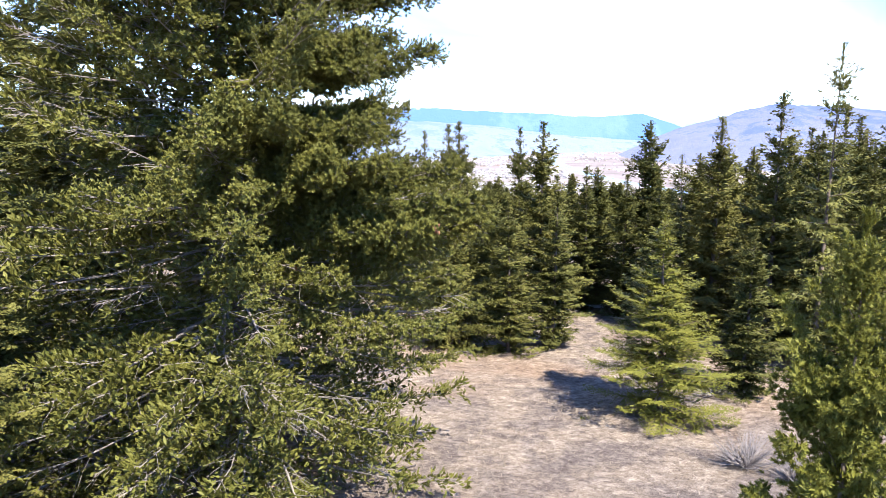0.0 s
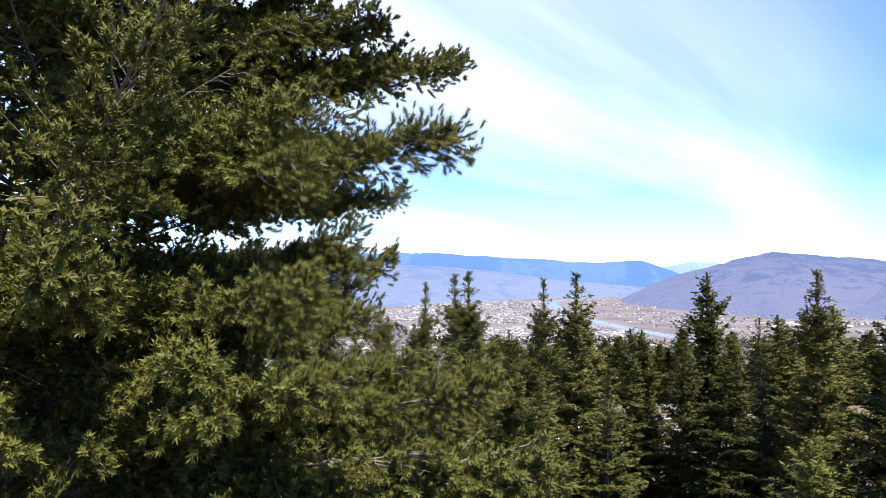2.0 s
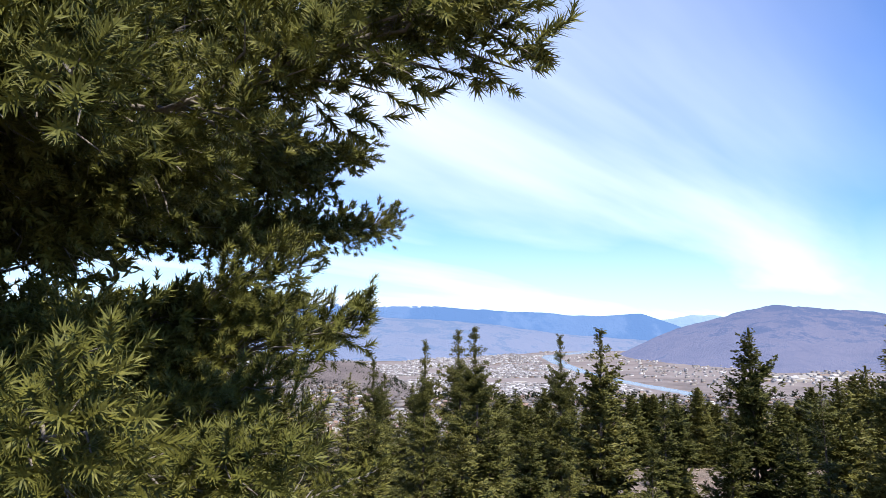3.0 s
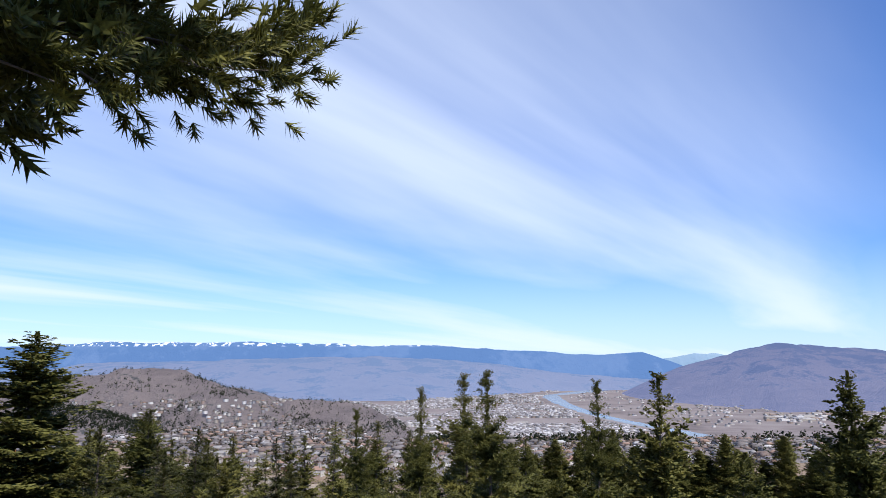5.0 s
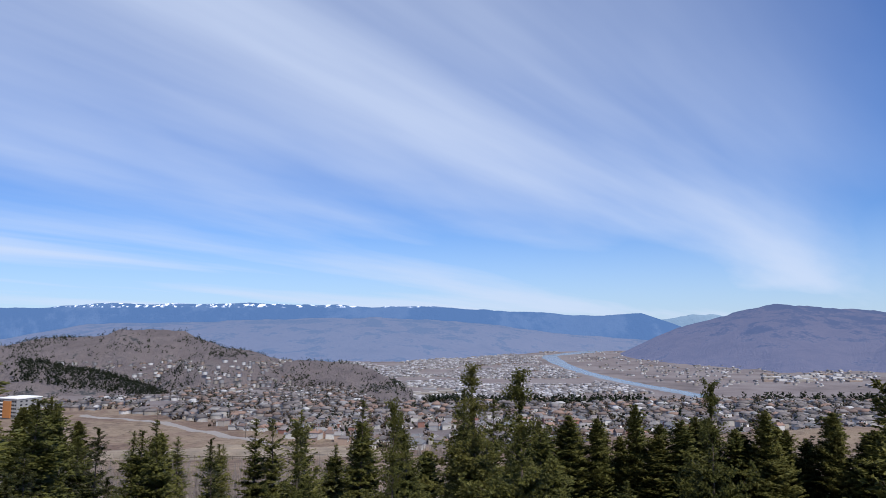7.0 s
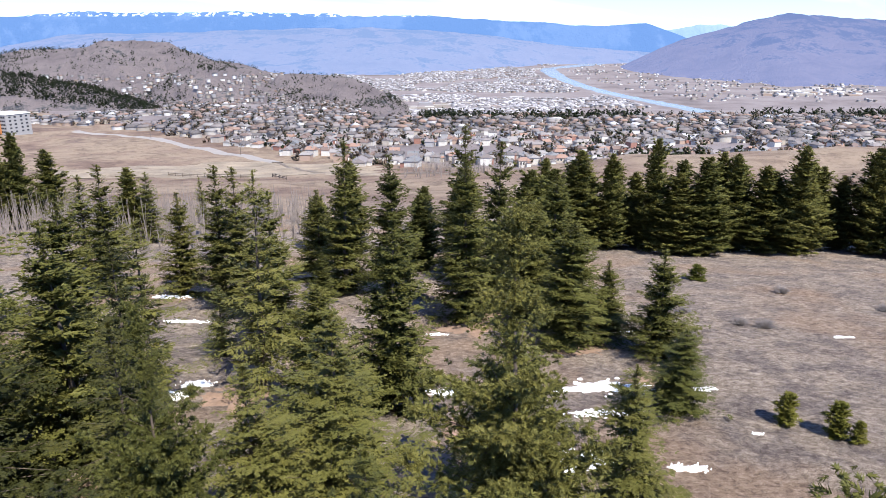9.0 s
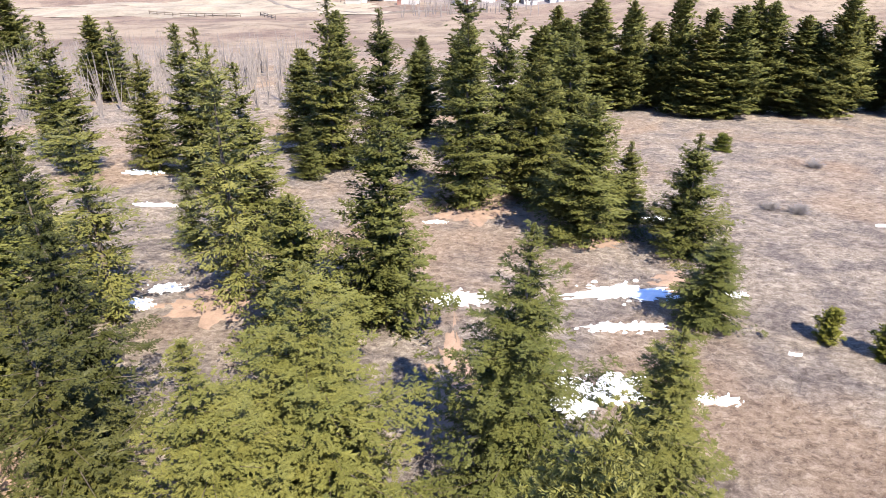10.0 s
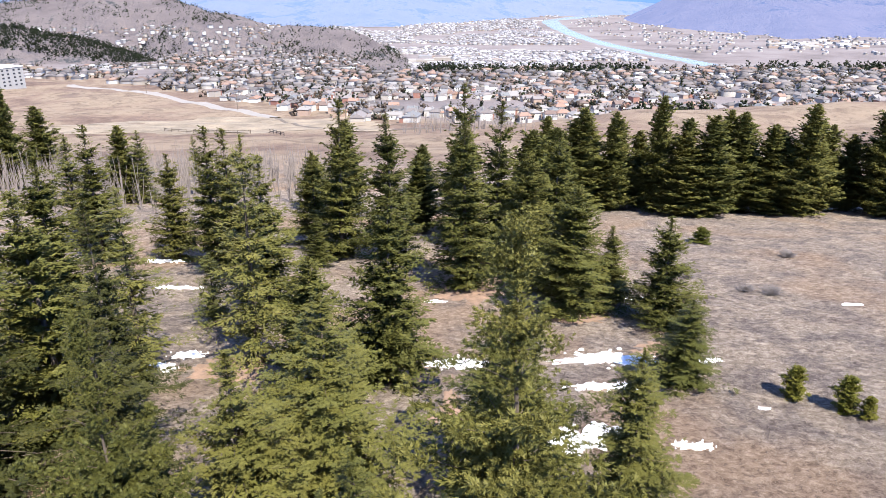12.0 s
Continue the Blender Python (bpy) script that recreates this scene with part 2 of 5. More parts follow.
def mountain_material(name, low, high, woods, scale, wooded, air, amount, top=(0, 1, 0.0), snow=None):
    """Distant slopes: bare and wooded patches; a share of airlight is put in as glow."""
    mat, n, l, p = stuff_nodes(name)
    pos = n.new("ShaderNodeTexCoord").outputs["Object"]
    a = noise_node(n, l, pos, scale, 8, 0.62, 0.5)
    b = noise_node(n, l, pos, scale * 9, 6, 0.7)
    c = ramp_node(n, l, a, [(0.3, low), (0.7, high)])
    both = n.new("ShaderNodeMath")
    both.operation = "MULTIPLY_ADD"
    both.inputs[1].default_value = 0.45
    l.new(b, both.inputs[0])
    l.new(a, both.inputs[2])
    xyz = n.new("ShaderNodeSeparateXYZ")
    l.new(pos, xyz.inputs[0])
    upper = n.new("ShaderNodeMath")
    l.new(both.outputs[0], upper.inputs[0])
    l.new(range_node(n, l, xyz.outputs["Z"], top[0], top[1], 0, top[2]), upper.inputs[1])
    c = mix_node(n, l, range_node(n, l, upper.outputs[0], wooded - 0.04, wooded + 0.11), c, woods)
    if snow:
        patch = n.new("ShaderNodeMath")
        patch.operation = "MULTIPLY"
        l.new(range_node(n, l, xyz.outputs["Z"], snow[0], snow[1]), patch.inputs[0])
        l.new(range_node(n, l, noise_node(n, l, pos, 0.022, 6, 0.65), 0.53, 0.58), patch.inputs[1])
        c = mix_node(n, l, patch.outputs[0], c, (0.85, 0.88, 0.95))
    l.new(c, p.inputs["Base Color"])
    p.inputs["Roughness"].default_value, p.inputs["Specular IOR Level"].default_value = 1.0, 0.0
    # haze in front of the slope, painted as a glow of its surface
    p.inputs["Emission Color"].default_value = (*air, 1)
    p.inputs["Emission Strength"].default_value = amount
    bump_node(n, l, p, b, 0.8, 30)
    return mat


# ---------------------------------------------------------------- numbers that make shapes
def value_noise(x, y, seed=0):
    xi, yi = np.floor(x).astype(np.int64), np.floor(y).astype(np.int64)
    fx, fy = x - xi, y - yi
    fx, fy = fx * fx * (3 - 2 * fx), fy * fy * (3 - 2 * fy)

    def grain(i, j):
        h = (i * 374761393 + j * 668265263 + seed * 974634541) & 0x7FFFFFFF
        h = ((h ^ (h >> 13)) * 1274126177) & 0x7FFFFFFF
        return ((h ^ (h >> 16)) & 0xFFFF) / 65535.0
    a, b = grain(xi, yi), grain(xi + 1, yi)
    c, d = grain(xi, yi + 1), grain(xi + 1, yi + 1)
    return (a + (b - a) * fx) * (1 - fy) + (c + (d - c) * fx) * fy


def fbm(x, y, octaves=4, seed=0):
    out, amp = 0.0, 0.5
    for k in range(octaves):
        out = out + amp * (value_noise(x * 2**k, y * 2**k, seed + k) - 0.5)
        amp *= 0.5
    return out


PROFILE_Y = (-400, 0, 72, 88, 95, 112, 150, 200, 260, 320, 371, 465, 600, 740, 830, 900, 1050, 1300, 1500, 2000, 2600, 3200, 4000, 5200)
BENCH_Z = (16, 1.7, -1.8, -3.6, -4.4, -6.8, -13, -21, -31, -40, -46, -51.5, -58.5, -66.5, -73, -84, -108, -124, -129, -136, -141, -142, -136, -130)      # drops to the valley floor
FOOT_Z = (16, 1.7, -1.8, -3.6, -4.4, -6.8, -13, -21, -31, -40, -46, -51.5, -58.5, -66.5, -72.5, -76, -84, -98, -108, -130, -140, -142, -136, -130)        # runs on to the foot of the hill


def height(x, y):
    """The lie of the land."""
    x, y = np.asarray(x, float), np.asarray(y, float)
    west = np.clip((-0.05 - x / np.maximum(y, 300.0)) / 0.09, 0, 1)
    west = west * west * (3 - 2 * west)
    z = 0.0
    for k in (-4.0, 0.0, 4.0):
        z = z + (np.interp(y + k, PROFILE_Y, BENCH_Z) * (1 - west) + np.interp(y + k, PROFILE_Y, FOOT_Z) * west) / 3
    z = z + 11.0 * np.exp(-(((x - 185) / 160) ** 4) - ((y - 272) / 44) ** 2)          # grassy knoll
    z = z + 1.3 * fbm(x / 22, y / 22, 3, 5) * np.clip((np.abs(y - 45) - 55) / 60, 0.15, 3)
    z = z + 0.22 * fbm(x / 2.1, y / 2.1, 3, 9)
    return z


def mesh_arrays(name, verts, faces, smooth=False):
    """A mesh from arrays of places and of corner numbers (all triangles or all quads)."""
    me = bpy.data.meshes.new(name)
    verts, faces = np.asarray(verts, np.float32), np.asarray(faces, np.int32)
    k = faces.shape[1]
    me.vertices.add(len(verts))
    me.vertices.foreach_set("co", verts.ravel())
    me.loops.add(faces.size)
    me.loops.foreach_set("vertex_index", faces.ravel())
    me.polygons.add(len(faces))
    me.polygons.foreach_set("loop_start", np.arange(len(faces), dtype=np.int32) * k)
    me.update(calc_edges=True)
    if smooth:
        me.polygons.foreach_set("use_smooth", np.ones(len(faces), bool))
    return me


def grid_mesh(name, xs, ys, z):
    """A sheet over the grid xs by ys with heights z[y, x]."""
    gx, gy = np.meshgrid(xs, ys)
    verts = np.stack([gx, gy, z], -1).reshape(-1, 3)
    i = np.arange(len(ys) - 1)[:, None] * len(xs) + np.arange(len(xs) - 1)[None]
    i = i.ravel()
    return mesh_arrays(name, verts, np.stack([i, i + 1, i + len(xs) + 1, i + len(xs)], -1), True)


def part(name, mesh, material, parent, label=""):
    """One mesh object under a thing or under a part. mesh: a bmesh or a mesh."""
    if isinstance(mesh, bmesh.types.BMesh):
        me = bpy.data.meshes.new(name)
        mesh.to_mesh(me)
        mesh.free()
        mesh = me
    if not mesh.materials:
        mesh.materials.append(material)
    ob = new(name, mesh)
    if parent:
        ob.parent = parent
    return tagged(ob, label) if label else ob


# ---------------------------------------------------------------- land
def stretch(core, step, end, grow):
    out, d = [0.0], step
    while out[-1] < end:
        if out[-1] > core:
            d *= grow
        out.append(out[-1] + d)
    return np.array(out)


half = stretch(42, 1.0, 4200, 1.075)
xs = np.concatenate([-half[:0:-1], half])
ys = np.concatenate([-stretch(10, 2.0, 320, 1.12)[:0:-1], stretch(120, 1.0, 4950, 1.03)])
gx, gy = np.meshgrid(xs, ys)
ground = part("ground", grid_mesh("ground", xs, ys, height(gx, gy)), ground_material(), None)
tagged(ground, "dry tan grass slope falling to a valley", "ground", kind="structure")


def mountain(name, label, distance, depth, table, base, rough, material, seed, step=0.006, tail=0.6, kind="structure"):
    """A range that rises to the given slopes as seen from the flight: table of (x over y, z over y)."""
    a0, a1 = table[0][0], table[-1][0]
    u = np.arange(a0, a1 + step, step)
    crest = np.interp(u, [p[0] for p in table], [p[1] for p in table])
    v = np.linspace(0, 1, 34)
    uu, vv = np.meshgrid(u, v)
    rise = np.clip(vv / 0.72, 0, 1)
    rise = rise * rise * (3 - 2 * rise)
    reach = np.interp(u, [p[0] for p in depth], [p[1] for p in depth])[None]
    yy = distance - reach * (0.72 - vv)
    top = 13.6 + crest[None, :] * distance
    ridged = np.abs(fbm(uu * distance / rough, yy / rough * 0.6, 5, seed))
    zz = base + (top - base) * rise * (1 - 0.75 * ridged * (1 - rise))
    zz = np.where(vv > 0.72, base + (top - base) * (1 - tail * np.clip((vv - 0.72) / 0.28, 0, 1) ** 1.5), zz)
    zz = zz + (top - base) * 0.13 * fbm(uu * distance / rough * 4, yy / rough * 4, 5, seed + 3)
    verts = np.stack([uu * yy, yy, zz], -1).reshape(-1, 3)
    n = len(u)
    i = (np.arange(len(v) - 1)[:, None] * n + np.arange(n - 1)[None]).ravel()
    ob = part(name, mesh_arrays(name, verts, np.stack([i, i + 1, i + n + 1, i + n], -1), True), material, None)
    return tagged(ob, label, "mountain", kind=kind)


# blue haze is painted into the base colours of the farthest ranges too
FAR_HAZED = mountain_material("far_wooded_range_hazed", (0.036, 0.050, 0.072), (0.072, 0.094, 0.122), (0.022, 0.036, 0.058), 0.0016, 0.62, (0.17, 0.36, 0.84), 0.423, snow=(124, 138))
PALE_HAZED = mountain_material("palest_range_hazed", (0.072, 0.101, 0.144), (0.144, 0.180, 0.216), (0.036, 0.065, 0.101), 0.002, 0.8, (0.32, 0.52, 0.8), 0.410)
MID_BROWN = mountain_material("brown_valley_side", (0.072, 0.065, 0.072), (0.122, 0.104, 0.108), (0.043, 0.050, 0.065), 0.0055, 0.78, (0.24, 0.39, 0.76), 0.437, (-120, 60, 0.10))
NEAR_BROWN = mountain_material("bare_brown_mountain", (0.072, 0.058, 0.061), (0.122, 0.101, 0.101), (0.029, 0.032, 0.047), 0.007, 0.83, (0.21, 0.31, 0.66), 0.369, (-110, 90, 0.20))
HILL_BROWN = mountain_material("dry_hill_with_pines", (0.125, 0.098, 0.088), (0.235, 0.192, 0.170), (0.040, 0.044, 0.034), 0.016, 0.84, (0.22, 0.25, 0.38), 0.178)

mountain("backdrop_range_far", "wooded plateau under painted blue haze, with traces of snow along its rim", 4880, ((0, 500),),
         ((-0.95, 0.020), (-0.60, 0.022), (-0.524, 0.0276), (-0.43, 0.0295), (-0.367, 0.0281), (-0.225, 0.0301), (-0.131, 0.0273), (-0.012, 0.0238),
          (0.068, 0.0209), (0.188, 0.0134), (0.292, 0.0145), (0.35, -0.004), (0.42, -0.03)), -215, 900, FAR_HAZED, 11)
mountain("backdrop_range_pale", "far mountains under painted pale blue haze, with snow on top", 4960, ((0, 250),),
         ((0.27, 0.0), (0.325, 0.0067), (0.373, 0.014), (0.43, 0.0125), (0.52, 0.008)), -215, 600, PALE_HAZED, 17)
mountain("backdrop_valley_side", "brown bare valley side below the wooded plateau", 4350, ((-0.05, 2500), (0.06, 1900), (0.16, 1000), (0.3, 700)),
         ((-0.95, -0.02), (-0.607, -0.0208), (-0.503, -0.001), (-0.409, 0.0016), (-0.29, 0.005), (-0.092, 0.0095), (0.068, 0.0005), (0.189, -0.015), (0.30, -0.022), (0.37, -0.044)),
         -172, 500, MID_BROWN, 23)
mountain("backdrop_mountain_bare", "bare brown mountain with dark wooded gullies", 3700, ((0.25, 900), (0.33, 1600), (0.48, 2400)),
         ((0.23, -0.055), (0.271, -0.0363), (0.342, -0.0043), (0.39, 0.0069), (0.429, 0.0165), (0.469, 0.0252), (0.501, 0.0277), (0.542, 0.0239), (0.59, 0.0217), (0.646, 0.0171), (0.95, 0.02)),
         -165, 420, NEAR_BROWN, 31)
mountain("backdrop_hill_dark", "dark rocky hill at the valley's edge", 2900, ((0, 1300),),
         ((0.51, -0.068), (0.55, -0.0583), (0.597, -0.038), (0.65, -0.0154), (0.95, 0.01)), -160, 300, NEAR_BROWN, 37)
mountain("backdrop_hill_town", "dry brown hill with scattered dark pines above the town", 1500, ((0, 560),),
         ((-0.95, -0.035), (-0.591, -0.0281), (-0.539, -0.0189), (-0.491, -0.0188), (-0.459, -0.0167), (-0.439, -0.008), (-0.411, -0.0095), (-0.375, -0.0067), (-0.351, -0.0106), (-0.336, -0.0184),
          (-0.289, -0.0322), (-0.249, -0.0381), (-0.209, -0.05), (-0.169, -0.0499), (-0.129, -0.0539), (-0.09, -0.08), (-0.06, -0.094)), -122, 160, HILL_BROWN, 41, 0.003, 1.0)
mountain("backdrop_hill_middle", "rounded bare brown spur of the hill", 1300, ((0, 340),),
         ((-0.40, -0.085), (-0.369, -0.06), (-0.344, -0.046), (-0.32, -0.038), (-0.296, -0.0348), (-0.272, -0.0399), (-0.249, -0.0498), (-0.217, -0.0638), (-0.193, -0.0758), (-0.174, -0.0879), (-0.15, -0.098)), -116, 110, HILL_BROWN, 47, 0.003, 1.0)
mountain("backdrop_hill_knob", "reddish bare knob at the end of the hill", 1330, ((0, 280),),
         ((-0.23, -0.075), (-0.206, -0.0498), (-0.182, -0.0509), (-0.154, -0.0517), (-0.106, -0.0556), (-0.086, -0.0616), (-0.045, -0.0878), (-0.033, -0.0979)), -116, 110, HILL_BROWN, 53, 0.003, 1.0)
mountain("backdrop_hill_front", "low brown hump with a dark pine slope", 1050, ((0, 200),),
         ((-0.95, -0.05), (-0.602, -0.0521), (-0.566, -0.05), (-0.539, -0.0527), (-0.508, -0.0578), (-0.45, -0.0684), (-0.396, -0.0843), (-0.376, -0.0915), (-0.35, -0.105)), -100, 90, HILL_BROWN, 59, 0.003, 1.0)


# ---------------------------------------------------------------- conifers
def shoot_shape(kind):
    """A needle shoot along +x, one unit long: a folded spray, a crossed spray, or a brush of that many needles leaning forward."""
    if kind == "fold":
        return np.array([(0, 0, 0), (1, 0, -0.06), (0.38, 0.16, -0.07), (0.46, -0.16, -0.07)]), np.array([(0, 1, 2), (0, 3, 1)])
    if kind == "cross":
        return (np.array([(0, 0, 0), (1, 0, -0.04), (0.42, 0.21, -0.06), (0.5, -0.21, -0.06), (0.45, 0.03, 0.17), (0.55, -0.03, -0.2)]),
                np.array([(0, 1, 2), (0, 3, 1), (0, 1, 4), (0, 5, 1)]))
    if kind == "comb":                                # needles swept forward on both sides and above
        verts, faces = [(-0.02, 0.05, 0), (-0.02, -0.05, 0), (1.0, 0, -0.05)], [(0, 1, 2)]
        for x, side, rise in ((0.05, 1, 0.02), (0.1, -1, -0.05), (0.3, 1, -0.06), (0.36, -1, 0.03), (0.58, 1, 0.03), (0.62, -1, -0.05), (0.22, 0.25, 0.2), (0.5, -0.25, 0.17)):
            m = len(verts)
            verts += [(x, 0, 0), (x + 0.27, 0, 0), (x + 0.36, 0.27 * side * (1.1 - 0.5 * x), rise)]
            faces.append((m, m + 1, m + 2))
        return np.array(verts), np.array(faces)
    if kind == "blade":
        return np.array([(0, 0, 0), (1, 0, -0.05), (0.45, 0.07, -0.03), (0.55, -0.07, -0.03)]), np.array([(0, 1, 2), (0, 3, 1)])
    if kind == "spindle":
        w = 0.38
        return np.array([(0, 0, 0), (1, 0, 0), (0.5, w, 0.3 * w), (0.6, -w, 0.4 * w)]), np.array([(0, 1, 2), (0, 3, 1), (0, 2, 3), (1, 3, 2)])
    verts, faces = [], []
    wide, out = {26: 0.045, 14: 0.10, 7: 0.19}[kind], 0.46
    for j in range(kind):
        x, a = 0.02 + 0.66 * j / kind, 2.4 * j
        c, d = math.cos(a), math.sin(a)
        verts += [(x, -wide * d, wide * c), (x, wide * d, -wide * c), (x + 0.34, out * (1.05 - 0.5 * x) * c, out * (1.05 - 0.5 * x) * d)]
        faces.append((3 * j, 3 * j + 1, 3 * j + 2))
    n = len(verts)
    verts += [(0, 0.03, 0), (0, -0.03, 0.02), (1.04, 0, 0)]
    faces.append((n, n + 1, n + 2))
    return np.array(verts), np.array(faces)


def spread_tufts(places, ways, lengths, rng, kind, up=None):
    """All the shoots of a crown as one pair of arrays; up: the side that each one turns to the sky."""
    shape_v, shape_f = shoot_shape(kind)
    n = len(places)
    x = ways / (np.linalg.norm(ways, axis=1, keepdims=True) + 1e-9)
    r = rng.normal(size=(n, 3)) if up is None else up
    y = np.cross(r, x)
    y /= np.linalg.norm(y, axis=1, keepdims=True) + 1e-9
    z = np.cross(x, y)
    v = (shape_v[None, :, 0, None] * x[:, None] + shape_v[None, :, 1, None] * y[:, None] + shape_v[None, :, 2, None] * z[:, None]) * lengths[:, None, None] + places[:, None]
    f = shape_f[None] + (np.arange(n) * len(shape_v))[:, None, None]
    return v.reshape(-1, 3), f.reshape(-1, 3)


def joined(groups):
    """Several pairs of arrays as one."""
    start = np.cumsum([0] + [len(g[0]) for g in groups])
    return np.concatenate([g[0] for g in groups]), np.concatenate([g[1] + n for g, n in zip(groups, start)])


def tubes(lines, radii, sides=4):
    """Tapered sticks along lines of the same number of points: arrays (n, k, 3) and (n, k)."""
    lines, radii = np.asarray(lines, float), np.asarray(radii, float)
    n, k = radii.shape
    way = np.gradient(lines, axis=1)
    way /= np.linalg.norm(way, axis=2, keepdims=True) + 1e-9
    ref = np.where(np.abs(way[..., 2:3]) > 0.8, np.array([1.0, 0, 0]), np.array([0, 0, 1.0]))
    a = np.cross(way, ref)
    a /= np.linalg.norm(a, axis=2, keepdims=True) + 1e-9
    b = np.cross(way, a)
    t = np.arange(sides) * 2 * math.pi / sides
    ring = lines[:, :, None] + radii[:, :, None, None] * (np.cos(t)[None, None, :, None] * a[:, :, None] + np.sin(t)[None, None, :, None] * b[:, :, None])
    at = np.arange(n * k * sides).reshape(n, k, sides)
    p, q = at[:, :-1], at[:, 1:]
    f = np.stack([p, np.roll(p, -1, 2), np.roll(q, -1, 2), q], -1).reshape(-1, 4)
    return ring.reshape(-1, 3), f


def fir_limbs(rng, tall, wide, base, whorl, profile, rise, droop, ragged, seed=0, uneven=0.6):
    """Lines of the limbs, five points each, whorl by whorl."""
    lines, ts, z = [], [], base
    while z < tall * 0.975:
        t = (z - base) / (tall - base)
        for az in np.arange(rng.integers(4, 7)) * 2.4 + rng.uniform(0, 6.28):
            size = wide * profile(t) * rng.uniform(1 - ragged, 1.1) * (0.45 if rng.random() < 0.1 else 1.0)
            size = max(size, 0.10)
            az = az + rng.uniform(-0.35, 0.35)
            size *= 1 + 1.5 * ragged * float(fbm(np.array(1.3 * math.cos(az) + seed), np.array(1.3 * math.sin(az) + z * 0.45), 3, seed))
            e = math.tan(radians(rise[0] + (rise[1] - rise[0]) * t**1.2 + rng.uniform(-9, 9)))
            s = np.linspace(0, 1, 5)
            bend = rng.uniform(-0.25, 0.25)
            out = np.stack([size * s * np.cos(az + bend * s), size * s * np.sin(az + bend * s),
                            z + whorl * rng.uniform(-uneven, uneven) + size * (e * s - droop * (1 - t) * s**1.6 + 0.16 * s**3)], -1)
            lines.append(out)
            ts.append(t)
        z += whorl * (1 - 0.25 * t) * rng.uniform(0.7, 1.35)
    return np.array(lines), np.array(ts)


def along(line, s):
    return np.stack([np.interp(s, np.linspace(0, 1, len(line)), line[:, k]) for k in range(3)], -1)


def limb_fronds(rng, lines, gap, seg, tuft, bare=0.14, hang=0.16):
    """Flat fronds: each limb bears side twigs on both sides, each twig two rows of shoots. Places, ways, lengths and upper sides."""
    places, ways, sizes, ups = [], [], [], []
    sky_up = np.array([0, 0, 1.0])
    for line in lines:
        size = np.linalg.norm(line[-1] - line[0])
        fwd = line[-1] - line[1]
        fwd = fwd / (np.linalg.norm(fwd) + 1e-9)
        side = np.cross(fwd, sky_up)
        side /= np.linalg.norm(side) + 1e-9
        n = max(3, int(size * (1 - bare) / gap))
        s = np.repeat(np.linspace(bare, 0.96, n), 2) + rng.uniform(-0.5, 0.5, 2 * n) * (1 - bare) / n
        s = np.clip(s, 0.03, 0.98)
        sign = np.tile((-1.0, 1.0), n)[:, None]
        keep = rng.random(2 * n) < 0.9
        s, sign = s[keep], sign[keep]
        m = len(s)
        at = along(line, s)
        th = rng.uniform(0.7, 1.15, (m, 1))
        way = fwd * np.cos(th) + side * sign * np.sin(th) + sky_up * rng.uniform(-1.5 * hang, 0.9 * hang, (m, 1))
        slight = min(1.0, max(0.5, size / 0.7))         # limbs near the tip of the tree bear small shoots
        reach = np.clip((0.08 + 0.52 * size * (1 - s) ** 0.8) * rng.uniform(0.5, 1.2, m), 1.4 * seg * slight, 0.95)
        at = np.concatenate([at, along(line, np.array([0.35]))])               # the limb itself, as the last twig
        way = np.concatenate([way, fwd[None]])
        reach = np.append(reach, 0.68 * size)
        count = np.maximum(2, np.round(reach / seg).astype(int))
        rep = np.repeat(np.arange(m + 1), count)
        k = (np.concatenate([np.arange(c) for c in count]) + 0.6) / np.repeat(count, count)
        p = at[rep] + way[rep] * (reach[rep] * k)[:, None] - sky_up * (hang * reach[rep] * k**2)[:, None]
        last = rep == m
        if last.any():
            p[last] = along(line, 0.35 + 0.65 * k[last])
        d = way[rep] - sky_up * (1.5 * hang * k)[:, None]
        roll = sky_up + rng.normal(0, 0.3, (m + 1, 3))
        roll = roll[rep] + rng.normal(0, 0.14, d.shape) + fwd * 0.25
        across = np.cross(d, roll)
        across /= np.linalg.norm(across, axis=1, keepdims=True) + 1e-9
        turn = rng.uniform(0.55, 0.95, (len(rep), 1))
        for sgn in (-1.0, 1.0):
            places.append(p + rng.normal(0, 0.12 * seg, p.shape))
            ways.append(d * np.cos(turn) + sgn * across * np.sin(turn) + rng.normal(0, 0.13, d.shape) - sky_up * rng.uniform(0, 1.6 * hang, (len(rep), 1)))
            sizes.append(slight * tuft * (1.1 - 0.45 * k) * rng.uniform(0.7, 1.25, len(rep)))
            ups.append(roll)
        end = at + way * reach[:, None] - sky_up * (hang * reach)[:, None]
        end[-1] = line[-1]
        places.append(end - way * 0.4 * tuft)
        ways.append(way + sky_up * rng.uniform(-0.2, 0.35, (m + 1, 1)))
        sizes.append(np.full(m + 1, slight * tuft * 1.05))
        ups.append(sky_up + rng.normal(0, 0.4, (m + 1, 3)))
        if size > 0.5:                                # close shoots near the stem
            u = rng.uniform(0.0, 0.52, 13)
            places.append(along(line, u) - sky_up * 0.04)
            ways.append(fwd[None] + rng.normal(0, 0.6, (13, 3)))
            sizes.append(np.full(13, min(0.3 * size, 0.42)))
            ups.append(rng.normal(size=(13, 3)))
    return np.concatenate(places), np.concatenate(ways), np.concatenate(sizes), np.concatenate(ups)


